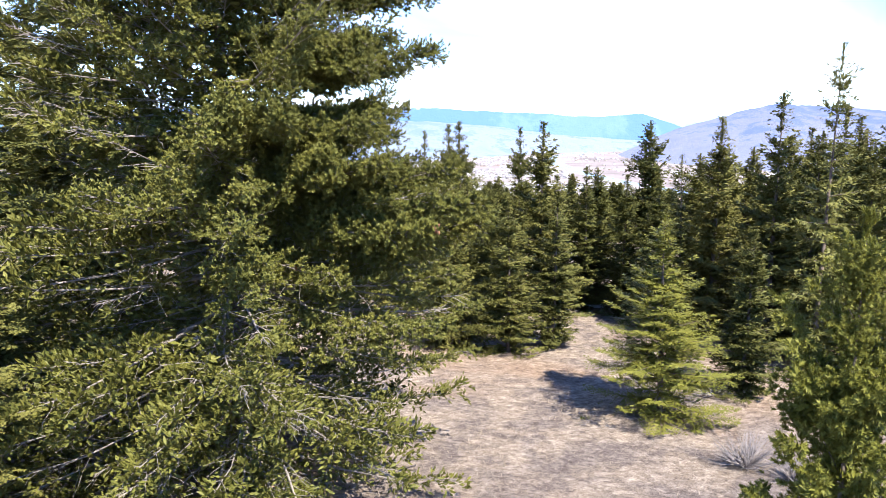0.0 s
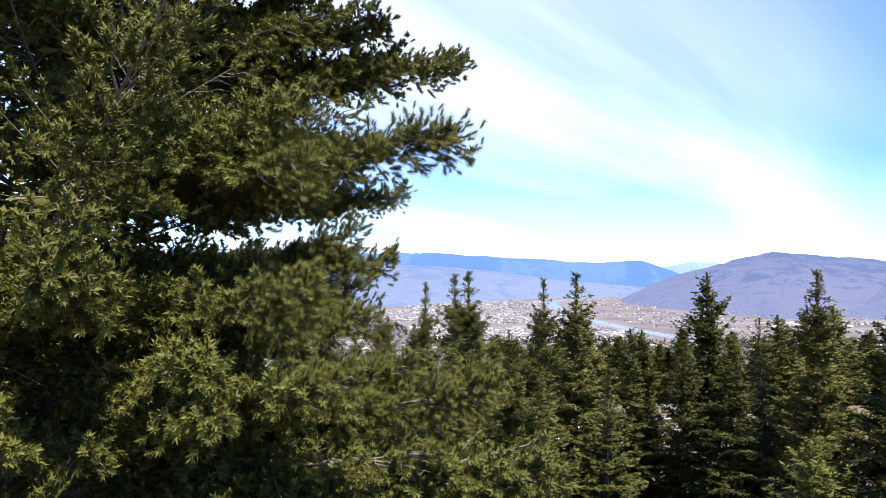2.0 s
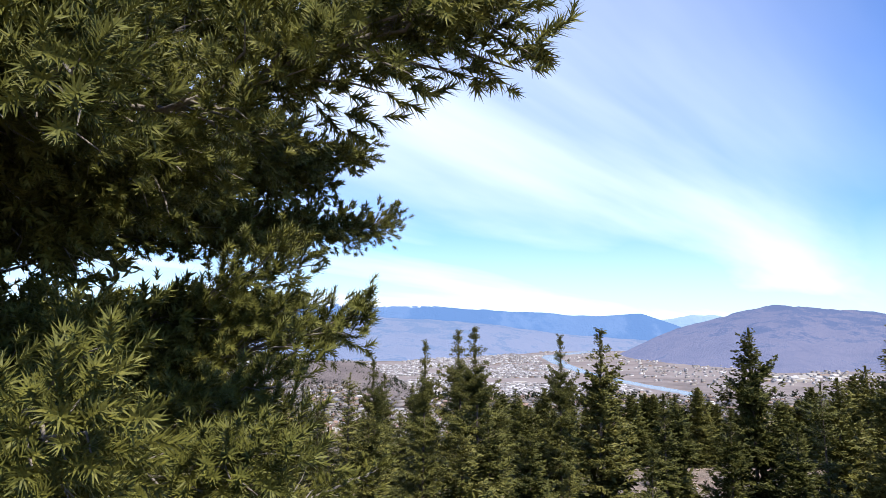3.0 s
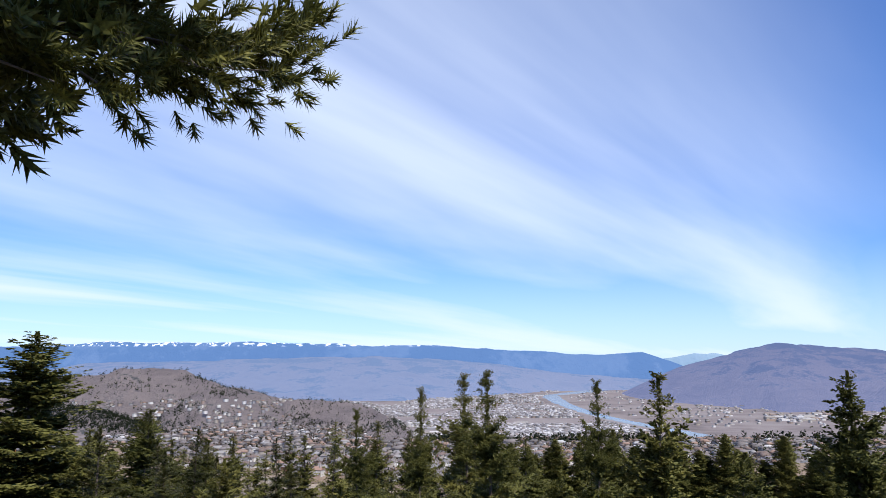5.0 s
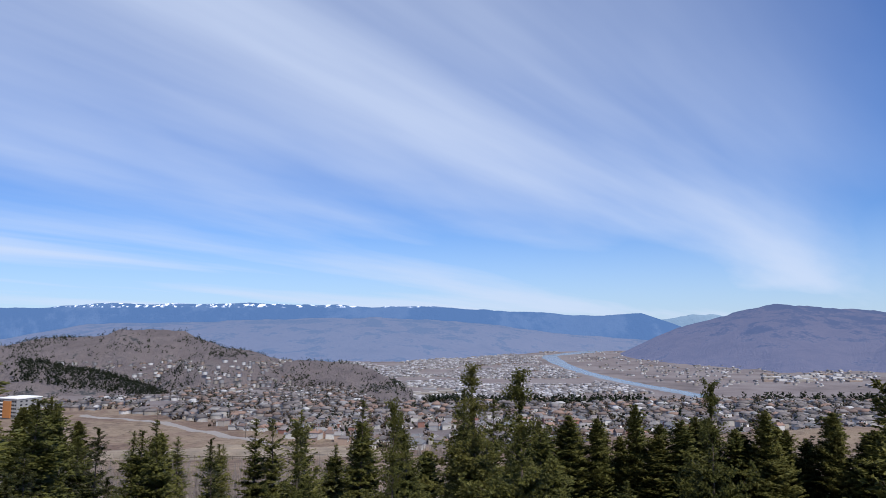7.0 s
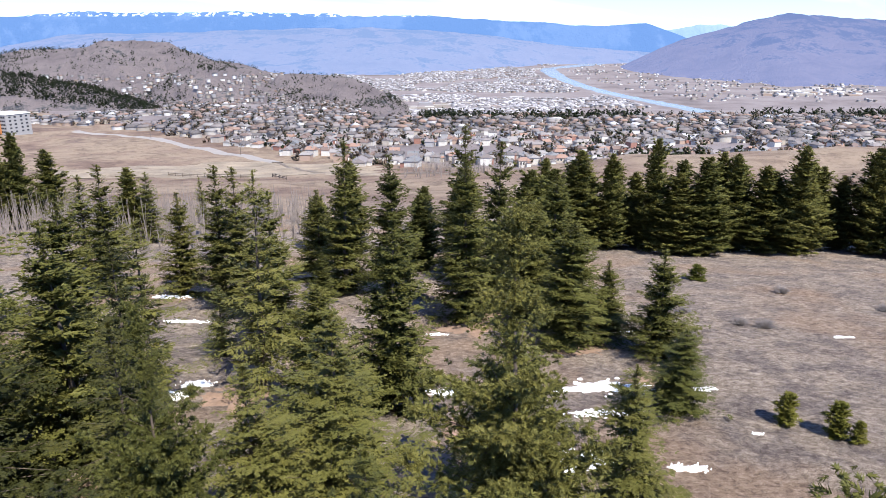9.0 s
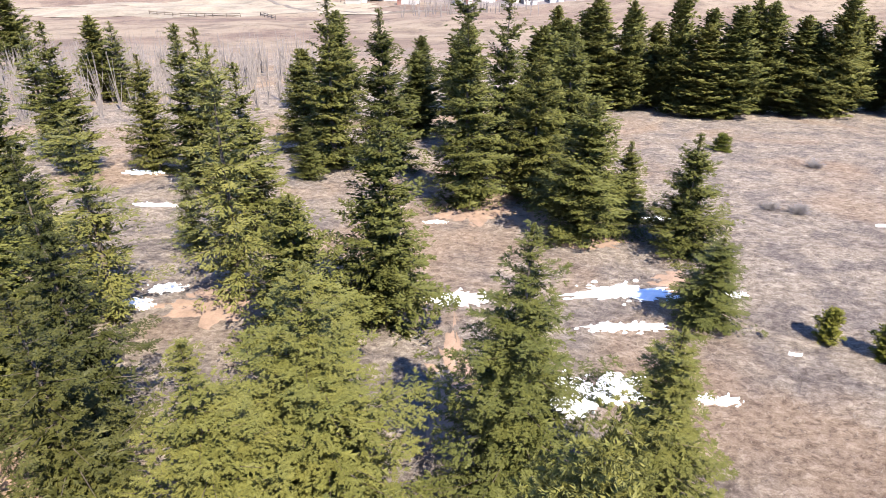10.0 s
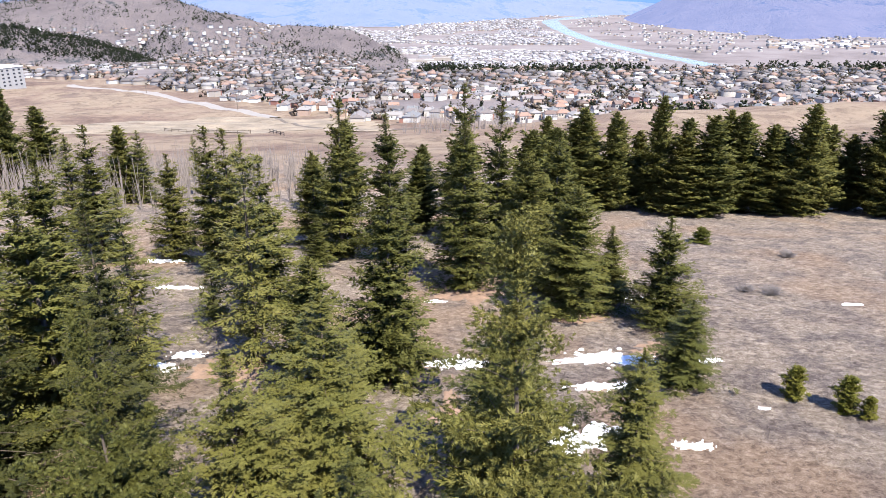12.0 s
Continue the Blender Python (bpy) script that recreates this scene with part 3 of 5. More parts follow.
def brushes(rng, lines, gap, seg, tuft, bare=0.28, cap=1.6, puff=0.0):
    """Shoots of an old fir: each limb bears crooked branchlets, these bear twigs, and the twigs end in upturned brushes; also the lines of the branchlets."""
    places, ways, sizes, sticks = [], [], [], []
    sky_up = np.array([0, 0, 1.0])
    for line in lines:
        size = np.linalg.norm(line[-1] - line[0])
        fwd = line[-1] - line[1]
        fwd = fwd / (np.linalg.norm(fwd) + 1e-9)
        side = np.cross(fwd, sky_up)
        side /= np.linalg.norm(side) + 1e-9
        n = max(4, int(size * (1 - bare) / gap))
        s = np.clip(bare + (1 - bare) * np.linspace(0, 1, n) ** (0.7 if puff else 1.0) + rng.uniform(-0.5, 0.5, n) * (1 - bare) / n, 0.05, 1.0)
        sign = np.where(np.arange(n) % 2, -1.0, 1.0)[:, None]
        th = rng.uniform(0.45, 1.1, (n, 1)) * np.clip(2.2 - 2.0 * s[:, None], 0.1, 1)
        way = fwd * np.cos(th) + side * sign * np.sin(th) + sky_up * rng.normal(0.06, 0.3, (n, 1))
        reach = np.clip((0.28 + 0.2 * puff + 0.30 * size * (1 - s)) * rng.uniform(0.5, 1.3, n), 0.25, cap)
        at = along(line, s)
        sag = rng.uniform(0.02, 0.2, n)
        q = np.linspace(0, 1, 4)[None, :, None]
        stick = at[:, None] + way[:, None] * reach[:, None, None] * q - sky_up * (sag * reach)[:, None, None] * q**1.7 + rng.normal(0, 0.025, (n, 4, 3)) * (q > 0)
        sticks.append(stick)
        count = np.maximum(3, np.round(reach / seg * 1.6).astype(int))
        rep = np.repeat(np.arange(n), count)
        k = 0.12 + 0.88 * (np.concatenate([np.arange(c) for c in count]) + rng.random(len(rep))) / np.repeat(count, count)
        base = at[rep] + way[rep] * (reach[rep] * k)[:, None] - sky_up * (sag[rep] * reach[rep] * k**1.7)[:, None]
        across = np.cross(way[rep], sky_up)
        sg = np.where(rng.random(len(rep)) < 0.5, -1.0, 1.0)[:, None]
        tw = way[rep] * rng.uniform(0.4, 1.0, (len(rep), 1)) + across * sg * rng.uniform(0.1, 1.0, (len(rep), 1)) + sky_up * rng.uniform(-0.25 - puff, 0.75 + 0.8 * puff, (len(rep), 1))
        tw /= np.linalg.norm(tw, axis=1, keepdims=True)
        far = (rng.uniform(0.05, 0.34 + 0.22 * puff, len(rep)) * (1.15 - 0.55 * k))[:, None]
        for share in (1.0, 0.45):
            turn = tw + rng.normal(0, 0.3, tw.shape) + sky_up * 0.2
            places.append(base + tw * far * share)
            ways.append(turn)
            sizes.append(tuft * rng.uniform(0.7, 1.25, len(rep)))
    return np.concatenate(places), np.concatenate(ways), np.concatenate(sizes), np.concatenate(sticks)


def cone_profile(t):
    return 1.08 * (1 - t) ** 0.9 * min(1.0, 0.8 + 1.2 * t)


def slim_profile(t):
    return 1.08 * (1 - t) ** 0.76 * min(1.0, 0.75 + 1.2 * t)


def broad_profile(t):
    return 1.1 * (1 - t) ** 0.95 * min(1.0, 0.7 + 1.6 * t)


def full_profile(t):
    return min(1.0, 0.85 + 0.8 * t) * (1 - t**1.6) ** 0.95 * (1 - 0.15 * t)


def fir(name, seed, tall, wide, needles, gap, seg, tuft, base=0.5, whorl=0.30, profile=cone_profile, rise=(-4, 38), droop=0.14, ragged=0.38, hang=0.16, shoot="fold", girth=0.013, fine=None, hollow=0.43):
    """A conifer at the origin: an Empty with trunk, limbs and crown."""
    rng = np.random.default_rng(seed)
    thing = new(name)
    thing.empty_display_size = 0.2
    lines, ts = fir_limbs(rng, tall, wide, base, whorl, profile, rise, droop, ragged, seed)
    k = 7
    sway = np.cumsum(rng.normal(0, tall * 0.0025, (k, 2)), 0)
    stem = np.column_stack([(sway - sway[0]) * (1 - np.linspace(0, 1, k))[:, None], np.linspace(-0.4, tall * 0.97, k)])
    v, f = tubes(stem[None], (tall * girth * (1 - np.linspace(0, 0.98, k)) ** 1.15 + 0.003)[None], 8)
    part("trunk", mesh_arrays("trunk", v, f, True), BARK, thing)
    thick = np.linalg.norm(lines[:, -1] - lines[:, 0], axis=1) * 0.008 + 0.003
    v, f = tubes(lines[:, :4] if tuft < 0.15 else lines[:, :4:3], thick[:, None] * np.linspace(1, 0.2, 4 if tuft < 0.15 else 2)[None], 3)
    tagged(part("branchwork", mesh_arrays("branchwork", v, f), BARK, thing), kind="stuff")
    p, d, s, up = limb_fronds(rng, lines, gap, seg, tuft, hang=hang)
    # boughs stand in lumps with hollows between them
    lump = 0.5 * (value_noise(p[:, 0] / 0.62 + seed, p[:, 2] / 0.55, seed) + value_noise(p[:, 1] / 0.62 + seed, p[:, 2] / 0.55, seed + 1))
    far = np.hypot(p[:, 0], p[:, 1]) / np.maximum(wide * np.array([profile(t) for t in np.clip(p[:, 2] / tall, 0, 1)]), 0.1)
    keep = (lump > hollow) | (far < 0.3) | (rng.random(len(p)) < 0.12) | (p[:, 2] > 0.9 * tall)
    p, d, s, up = p[keep], d[keep], s[keep], up[keep]
    n = 130                                           # the leader is clad all round
    h = tall * (1 - 0.13 * rng.random(n) ** 1.3)
    a = rng.uniform(0, 6.28, n)
    p = np.concatenate([p, np.stack([0 * h, 0 * h, h - tuft * 0.7], -1)])
    d = np.concatenate([d, np.stack([np.cos(a), np.sin(a), 1.0 + 1.5 * (h > 0.97 * tall)], -1)])
    s, up = np.concatenate([s, np.full(n, min(0.115, tuft * 0.95))]), np.concatenate([up, rng.normal(size=(n, 3))])
    if fine:                                          # the top is met at close range
        top = p[:, 2] > fine * tall
        v, f = joined((spread_tufts(p[~top], d[~top], s[~top], rng, shoot, up[~top]), *(spread_tufts(p[top] + rng.normal(0, 0.03, (top.sum(), 3)), d[top] + rng.normal(0, 0.35, (top.sum(), 3)), s[top] * 0.62, rng, 14) for _ in range(2))))
    else:
        v, f = spread_tufts(p, d, s, rng, shoot, up)
    part("crown", mesh_arrays("crown", v, f), needles, thing)
    return thing


def stand(thing, x, y, scale=(1, 1, 1), turn=0.0, sink=0.08, lean=(0, 0)):
    """The pose of a thing on the land."""
    z = float(height(x, y)) - sink
    return pose(x, y, z, lean[0], lean[1], turn) @ Matrix.Diagonal((*scale, 1))


# firs of ten metres, from which the others are copied
WIDTHS = {"cone": 2.2, "full": 2.6, "slim": 1.7, "open": 2.3, "young": 3.1, "near": 2.4, "deep": 2.4, "near_slim": 1.9, "close": 2.7, "young_close": 2.4, "wood": 2.0, "wood_slim": 1.6, "seedling": 4.4}
KINDS = {}
KINDS["cone"] = fir("fir_tree", 3, 10, 2.2, NEEDLE, 0.16, 0.10, 0.16, 0.2, 0.32, cone_profile, (4, 46), 0.12, 0.45, 0.16, "cross")
KINDS["full"] = fir("fir_tree", 8, 10, 2.6, NEEDLE, 0.16, 0.105, 0.165, 0.15, 0.33, full_profile, (8, 50), 0.10, 0.45, 0.16, "cross")
KINDS["slim"] = fir("fir_tree", 15, 10, 1.7, NEEDLE, 0.15, 0.09, 0.155, 0.4, 0.34, slim_profile, (2, 46), 0.1, 0.55, 0.16, "cross")
KINDS["open"] = fir("fir_tree", 21, 10, 2.3, NEEDLE, 0.19, 0.12, 0.18, 0.5, 0.45, slim_profile, (-10, 36), 0.2, 0.6)
KINDS["young"] = fir("fir_tree", 27, 10, 3.1, NEEDLE_YOUNG, 0.15, 0.10, 0.17, 0.12, 0.36, cone_profile, (2, 48), 0.08, 0.35)
KINDS["near"] = fir("fir_tree", 44, 10, 2.4, NEEDLE, 0.17, 0.075, 0.145, 0.2, 0.34, cone_profile, (-6, 46), 0.16, 0.5, 0.26, "comb", hollow=0.47)
KINDS["deep"] = fir("fir_tree", 48, 10, 2.4, NEEDLE_DARKER, 0.19, 0.08, 0.15, 0.2, 0.38, cone_profile, (-10, 44), 0.18, 0.55, 0.26, "comb", hollow=0.49)
KINDS["near_slim"] = fir("fir_tree", 52, 10, 1.9, NEEDLE, 0.16, 0.07, 0.14, 0.2, 0.34, slim_profile, (-8, 45), 0.14, 0.5, 0.2, "comb")
KINDS["close"] = fir("fir_tree", 61, 10, 2.7, NEEDLE, 0.16, 0.075, 0.14, 0.2, 0.34, broad_profile, (-8, 42), 0.16, 0.5, 0.18, "comb", fine=0.72)
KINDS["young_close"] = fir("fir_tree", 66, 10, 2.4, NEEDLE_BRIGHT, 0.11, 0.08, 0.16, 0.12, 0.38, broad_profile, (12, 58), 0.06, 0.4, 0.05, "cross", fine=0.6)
KINDS["wood"] = fir("fir_tree", 33, 10, 2.0, NEEDLE, 0.22, 0.14, 0.23, 0.2, 0.25, cone_profile, (24, 58), 0.06, 0.55, 0.1, "cross", hollow=0.4)
KINDS["wood_slim"] = fir("fir_tree", 39, 10, 1.6, NEEDLE, 0.20, 0.13, 0.22, 0.2, 0.38, slim_profile, (10, 50), 0.10, 0.5)
KINDS["seedling"] = fir("fir_tree", 77, 10, 4.4, NEEDLE_YOUNG, 0.5, 0.45, 1.0, 0.3, 0.75, cone_profile, (4, 48), 0.05, 0.45, 0.05, "comb", hollow=0.3)
used_kinds = set()
tree_rng = random.Random(4)


def plant(kind, x, y, tall, wide, label, group):
    """A fir of that height and crown radius, standing on the land."""
    proto = KINDS[kind]
    base_r = WIDTHS[kind] * 0.72                  # limbs end short of the widest
    m = stand(None, x, y, (wide / base_r, wide / base_r, tall / 9.75), tree_rng.uniform(0, 360), 0.08, (tree_rng.uniform(-1.5, 1.5), tree_rng.uniform(-1.5, 1.5)))
    if kind in used_kinds:
        ob = copy_thing(proto, m @ Matrix.Diagonal((*(1 / v for v in proto.scale), 1)))
    else:
        ob = proto
        ob.matrix_basis = m
        used_kinds.add(kind)
    return tagged(ob, label, "tree", group)


def plant_row(rows, label, group):
    for kind, x, y, tall, wide in rows:
        plant(kind, x, y, tall, wide, label, group)


# trees beyond the first clearing
plant_row((("close", 1.80, 47.7, 12.7, 2.9), ("close", 1.2, 52.7, 12.75, 2.9), ("close", 5.9, 50.1, 12.4, 2.2), ("cone", 6.9, 45.4, 12.5, 2.4),
           ("full", 14.9, 47.9, 12.7, 2.4), ("cone", 16.0, 39.8, 12.4, 2.3), ("slim", 17.0, 34.7, 13.3, 2.0), ("open", 15.2, 42.6, 10.5, 1.9),
           ("open", 18.0, 31.9, 15.2, 2.1), ("close", -0.9, 48.1, 12.1, 1.9), ("close", -3.5, 54.2, 11.3, 2.1)),
          "tall green fir with a pointed top beyond the clearing", "firs beyond the clearing")
plant_row((("cone", 3.8, 36.0, 8.2, 1.8), ("slim", 6.3, 36.8, 8.6, 1.6), ("full", 0.6, 37.5, 9.0, 2.0), ("cone", 13.4, 29.0, 7.2, 1.6), ("full", 19.5, 36.0, 11.5, 2.4),
           ("slim", 10.2, 47.0, 9.8, 1.7), ("cone", 12.3, 45.0, 9.2, 1.8), ("full", 20.0, 47.5, 11.0, 2.3), ("cone", 24.0, 45.0, 12.0, 2.2), ("slim", 22.0, 38.0, 13.0, 2.0),
           ("full", 3.2, 41.5, 8.5, 1.8), ("cone", -3.0, 42.5, 9.5, 2.0), ("full", -7.0, 45.0, 10.0, 2.2), ("cone", 27.0, 40.0, 13.0, 2.6)),
          "dark green fir at the edge of the clearing", "firs round the clearing")
plant_row((("full", 21.0, 41.0, 11.5, 2.7), ("cone", 24.0, 36.0, 12.5, 2.8), ("full", 20.5, 32.6, 10.0, 2.4), ("cone", 25.5, 42.0, 12.5, 2.6), ("full", 16.9, 44.6, 10.5, 2.5), ("cone", 13.3, 41.4, 9.0, 2.0),
           ("full", 11.6, 49.0, 9.6, 2.2), ("cone", 8.6, 50.0, 9.0, 2.2), ("full", 4.3, 49.6, 9.0, 2.2), ("full", 28.5, 46.0, 12.0, 2.8), ("cone", 2.2, 45.2, 9.2, 2.1), ("full", 22.5, 50.0, 11.0, 2.6)),
          "dark green fir in the wall of firs behind the clearing", "firs behind the clearing")
plant("young", 9.0, 26.6, 8.1, 2.6, "young yellow-green fir standing alone on dry grass", "young firs")
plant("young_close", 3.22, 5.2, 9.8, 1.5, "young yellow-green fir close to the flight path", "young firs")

# the grove under the later flight
plant_row((("near", 2.3, 64.2, 8.2, 2.5), ("near_slim", 5.6, 62.8, 6.6, 1.6), ("near", -2.6, 63.5, 7.8, 2.9), ("near", -4.6, 61.2, 7.2, 2.5), ("near", -1.2, 57.5, 7.2, 2.2),
           ("cone", -1.7, 73.0, 8.6, 2.1), ("full", -4.4, 70.5, 6.6, 2.2), ("open", -7.9, 75.2, 10.3, 2.2), ("cone", 12.0, 79.2, 5.9, 1.8), ("near_slim", 10.7, 72.6, 3.9, 1.5),
           ("full", 7.7, 81.8, 7.2, 2.6), ("cone", 8.1, 89.5, 9.2, 2.3), ("full", 6.0, 87.6, 8.3, 2.2), ("slim", -8.5, 80.9, 8.8, 1.8), ("cone", 10.2, 83.0, 4.6, 1.4), ("open", -11.2, 80.0, 4.0, 1.4)),
          "green fir standing in dry grass with old snow near", "firs in the grove")
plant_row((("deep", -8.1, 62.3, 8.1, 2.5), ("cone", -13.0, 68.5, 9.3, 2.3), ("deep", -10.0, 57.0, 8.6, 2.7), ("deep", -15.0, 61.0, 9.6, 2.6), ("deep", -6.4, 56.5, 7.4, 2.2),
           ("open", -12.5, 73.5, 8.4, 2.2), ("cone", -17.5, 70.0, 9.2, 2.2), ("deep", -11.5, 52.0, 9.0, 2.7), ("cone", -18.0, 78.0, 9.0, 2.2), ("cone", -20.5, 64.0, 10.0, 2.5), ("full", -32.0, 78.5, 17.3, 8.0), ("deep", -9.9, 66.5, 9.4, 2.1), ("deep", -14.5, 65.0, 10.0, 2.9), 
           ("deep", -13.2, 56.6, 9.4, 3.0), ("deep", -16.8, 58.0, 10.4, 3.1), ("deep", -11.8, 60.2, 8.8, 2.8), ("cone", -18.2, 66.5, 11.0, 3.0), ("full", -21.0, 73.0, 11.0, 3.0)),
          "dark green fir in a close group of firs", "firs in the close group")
plant_row((("cone", 2.2, 86.4, 10.3, 2.4), ("slim", 4.4, 92.0, 11.0, 2.0), ("slim", 2.6, 98.5, 12.0, 2.2), ("slim", -6.3, 93.5, 11.0, 2.0), ("cone", -8.9, 98.0, 7.2, 2.0), ("wood", -1.0, 103.0, 6.6, 2.0), ("cone", -2.7, 93.6, 10.0, 2.3), ("cone", -17.8, 93.3, 7.5, 1.7), ("slim", -22.9, 92.8, 9.4, 1.9),
           ("cone", -7.6, 91.0, 3.7, 1.0), ("slim", -12.0, 88.0, 9.6, 1.8), ("slim", -14.0, 90.0, 9.6, 1.9), ("wood", -7.8, 109.5, 9.2, 2.2), ("wood", -11.8, 115.0, 5.6, 1.8), ("wood", -33.0, 120.0, 8.2, 2.2),
           ("wood_slim", -30.5, 119.0, 7.8, 1.8), ("wood_slim", -27.0, 126.0, 7.0, 1.1), ("wood", 7.0, 95.0, 9.0, 2.5), ("wood", 9.3, 100.0, 7.5, 2.2), ("wood", 2.5, 112.0, 7.0, 2.0), ("wood_slim", -26.5, 97.0, 8.6, 1.8), ("wood", -1.0, 128.0, 6.0, 1.8)),
          "dark fir at the far side of the grove", "firs at the far side")
edge = random.Random(12)
for k in range(46):
    x = 11.5 + k * 1.32 + edge.uniform(-0.5, 0.5)
    y = 111 - 0.16 * (x - 12) + edge.uniform(0.5, 7.0)
    plant("wood", x, y, edge.uniform(7.6, 10.2) + (2.0 if k % 5 == 3 else 0), edge.uniform(1.9, 2.7),
          "dark green fir in the belt behind the field", "firs in the belt")
for k in range(14):
    plant("wood", -52 - 1.5 * k + edge.uniform(-1.5, 1.5), 132 + edge.uniform(-6, 16), edge.uniform(8, 12.5), edge.uniform(2.2, 3.0), "dark green fir at the end of the slope", "firs at the end of the slope")


def old_fir():
    """The great fir: long uneven limbs, crooked branchlets ending in upturned brushes, bare grey twigs and hollows inside."""
    rng = np.random.default_rng(71)
    thing = new("old_fir_tree")
    tall, wide = 23.0, 6.3
    root = np.array([-6.4, 21.0, float(height(-6.4, 21.0))])

    def spread(t):
        low = 1.28 if t < 0.4 else (0.98 if t < 0.6 else 1.05)
        return low * (0.93 + 0.07 * math.sin(t * 30)) * (1.0 if t < 0.76 else ((1 - t) / 0.24) ** 0.75) + 0.02
    lines, ts = fir_limbs(rng, tall, wide, 0.5, 0.40, spread, (-10, 30), 0.14, 0.36, 5, 0.25)
    more, ts = fir_limbs(rng, tall, wide * 0.97, 0.5, 0.42, spread, (-14, 26), 0.16, 0.34, 9, 0.25)      # the sunny side is fuller
    more = more[(more[:, -1, 1] < 0.5 * more[:, -1, 0]) | (more[:, -1, 0] > 4)]
    lines = np.concatenate([lines, more])
    # single limbs that hang out beside and under the way: tip, and the height at which each leaves the trunk
    tips = np.array([(0.0, 22.7, 16.2), (-1.4, 22.0, 16.6), (-0.2, 17.6, 13.85), (-1.9, 19.2, 13.6), (-1.1, 25.6, 14.05), (-1.6, 25.0, 15.0), (-2.0, 22.5, 12.65),
                     (-0.85, 20.2, 12.5), (-1.5, 19.4, 12.0), (0.3, 18.3, 10.9), (0.9, 17.6, 10.1), (0.3, 20.2, 10.7), (1.1, 19.0, 9.4), (-1.2, 17.0, 11.2), (-3.6, 16.2, 12.3), (0.2, 22.0, 18.2), (-0.6, 20.0, 18.9)])
    start = np.array([15.6, 16.0, 14.6, 14.0, 14.0, 14.9, 12.3, 11.7, 11.2, 10.4, 9.8, 10.2, 9.2, 10.8, 11.9, 17.3, 18.0])
    a = np.stack([np.full(len(tips), root[0]), np.full(len(tips), root[1]), start], -1) - root
    q = np.linspace(0, 1, 5)[None, :, None]
    single = a[:, None] * (1 - q) + (tips - root)[:, None] * q
    single[:, :, 2] += (np.array((0, -0.05, -0.22, -0.25, 0)))[None]
    # each has company a little behind its tip
    single = np.concatenate([single] + [single + (q * (rng.normal(0, 0.3, (len(tips), 3)) + (-1.25, 0, 0))[:, None]) + rng.normal(0, 0.15, (len(tips), 1, 3)) * (0, 0, 1) for _ in range(2)])
    single[:, 1:4] += rng.normal(0, 0.07, (len(single), 3, 3))
    # and the boughs between them
    low = np.array([(-1.6, 17.2, 12.1), (-1.3, 18.3, 11.7), (-2.2, 25.0, 14.6), (-2.4, 24.6, 14.95)]) - root
    foot = low * (0, 0, 1) - (0, 0, 0.1)
    bent = np.array((0, -0.05, -0.2, -0.2, 0))[None, :, None] * (0, 0, 1)
    single = np.concatenate([single, foot[:, None] * (1 - q) + low[:, None] * q + bent])
    # the air beside the way belongs to those limbs
    end = lines[:, -1] + root
    mid = lines[:, 3] + root
    beside = (end[:, 0] > np.where(end[:, 2] > 14.6, -1.7, -2.5)) & (end[:, 2] > 10.6) & (end[:, 2] < 18.6)
    beside |= (mid[:, 0] > -1.5) & (mid[:, 2] > 10.4)
    lines = np.concatenate([lines[~beside], single])
    k = 9
    sway = np.cumsum(rng.normal(0, 0.05, (k, 2)), 0)
    stem = np.column_stack([sway - sway[0], np.linspace(-0.6, tall, k)])
    v, f = tubes(stem[None], (0.34 * (1 - np.linspace(0, 0.96, k)))[None], 12)
    part("trunk", mesh_arrays("trunk", v, f, True), BARK, thing)
    size = np.linalg.norm(lines[:, -1] - lines[:, 0], axis=1)
    v, f = tubes(lines, (size * 0.006 + 0.005)[:, None] * np.linspace(1, 0.2, 5)[None], 5)
    part("branchwork", mesh_arrays("branchwork", v, f, True), GREY_BARK, thing)
    seen = (lines[:, -1, 0] > 1.0) | (lines[:, -1, 1] < 0.8)
    seen[-len(single):] = False
    p, d, s, sticks = brushes(rng, lines[seen], 0.19, 0.115, 0.15, 0.28, 1.2, 0.35)
    sp, sd, ss, more_sticks = brushes(rng, single, 0.08, 0.085, 0.16, 0.2, 0.6, 0.5)
    bp, bd, bs, back_sticks = brushes(rng, lines[:-len(single)][~seen[:-len(single)]], 0.26, 0.2, 0.36)
    p, d, s = np.concatenate([p, sp]), np.concatenate([d, sd]), np.concatenate([s, ss])
    sticks = np.concatenate([sticks, more_sticks, back_sticks])
    clear = np.hypot(sticks[..., 0] + root[0] + 0.25, sticks[..., 2] + root[2] - 12.45).min(1) > 0.5
    sticks = sticks[clear]
    v, f = tubes(sticks, np.tile((0.012, 0.009, 0.007, 0.003), (len(sticks), 1)), 3)
    part("brushwood", mesh_arrays("brushwood", v, f), GREY_BARK, thing)
    w = p + root
    free = np.hypot(w[:, 0] + 0.25, w[:, 2] - 12.45) > 0.55
    away = np.minimum(np.linalg.norm(w - (-0.2, 13.0, 12.45), axis=1), np.linalg.norm(w - np.stack([np.full(len(w), -0.25), np.clip(w[:, 1] - 1.5, 18.5, 25), np.full(len(w), 12.5)], -1), axis=1))
    lump = 0.5 * (value_noise(w[:, 0] / 0.95, w[:, 2] / 0.7, 61) + value_noise(w[:, 1] / 0.95 + 7.3, w[:, 2] / 0.7, 62))
    body = np.arange(len(w)) < len(w) - len(sp)
    free &= (lump > 0.37) | ~body
    steps = (0, 2.4, 4.8, 8.0, 99)
    groups = []
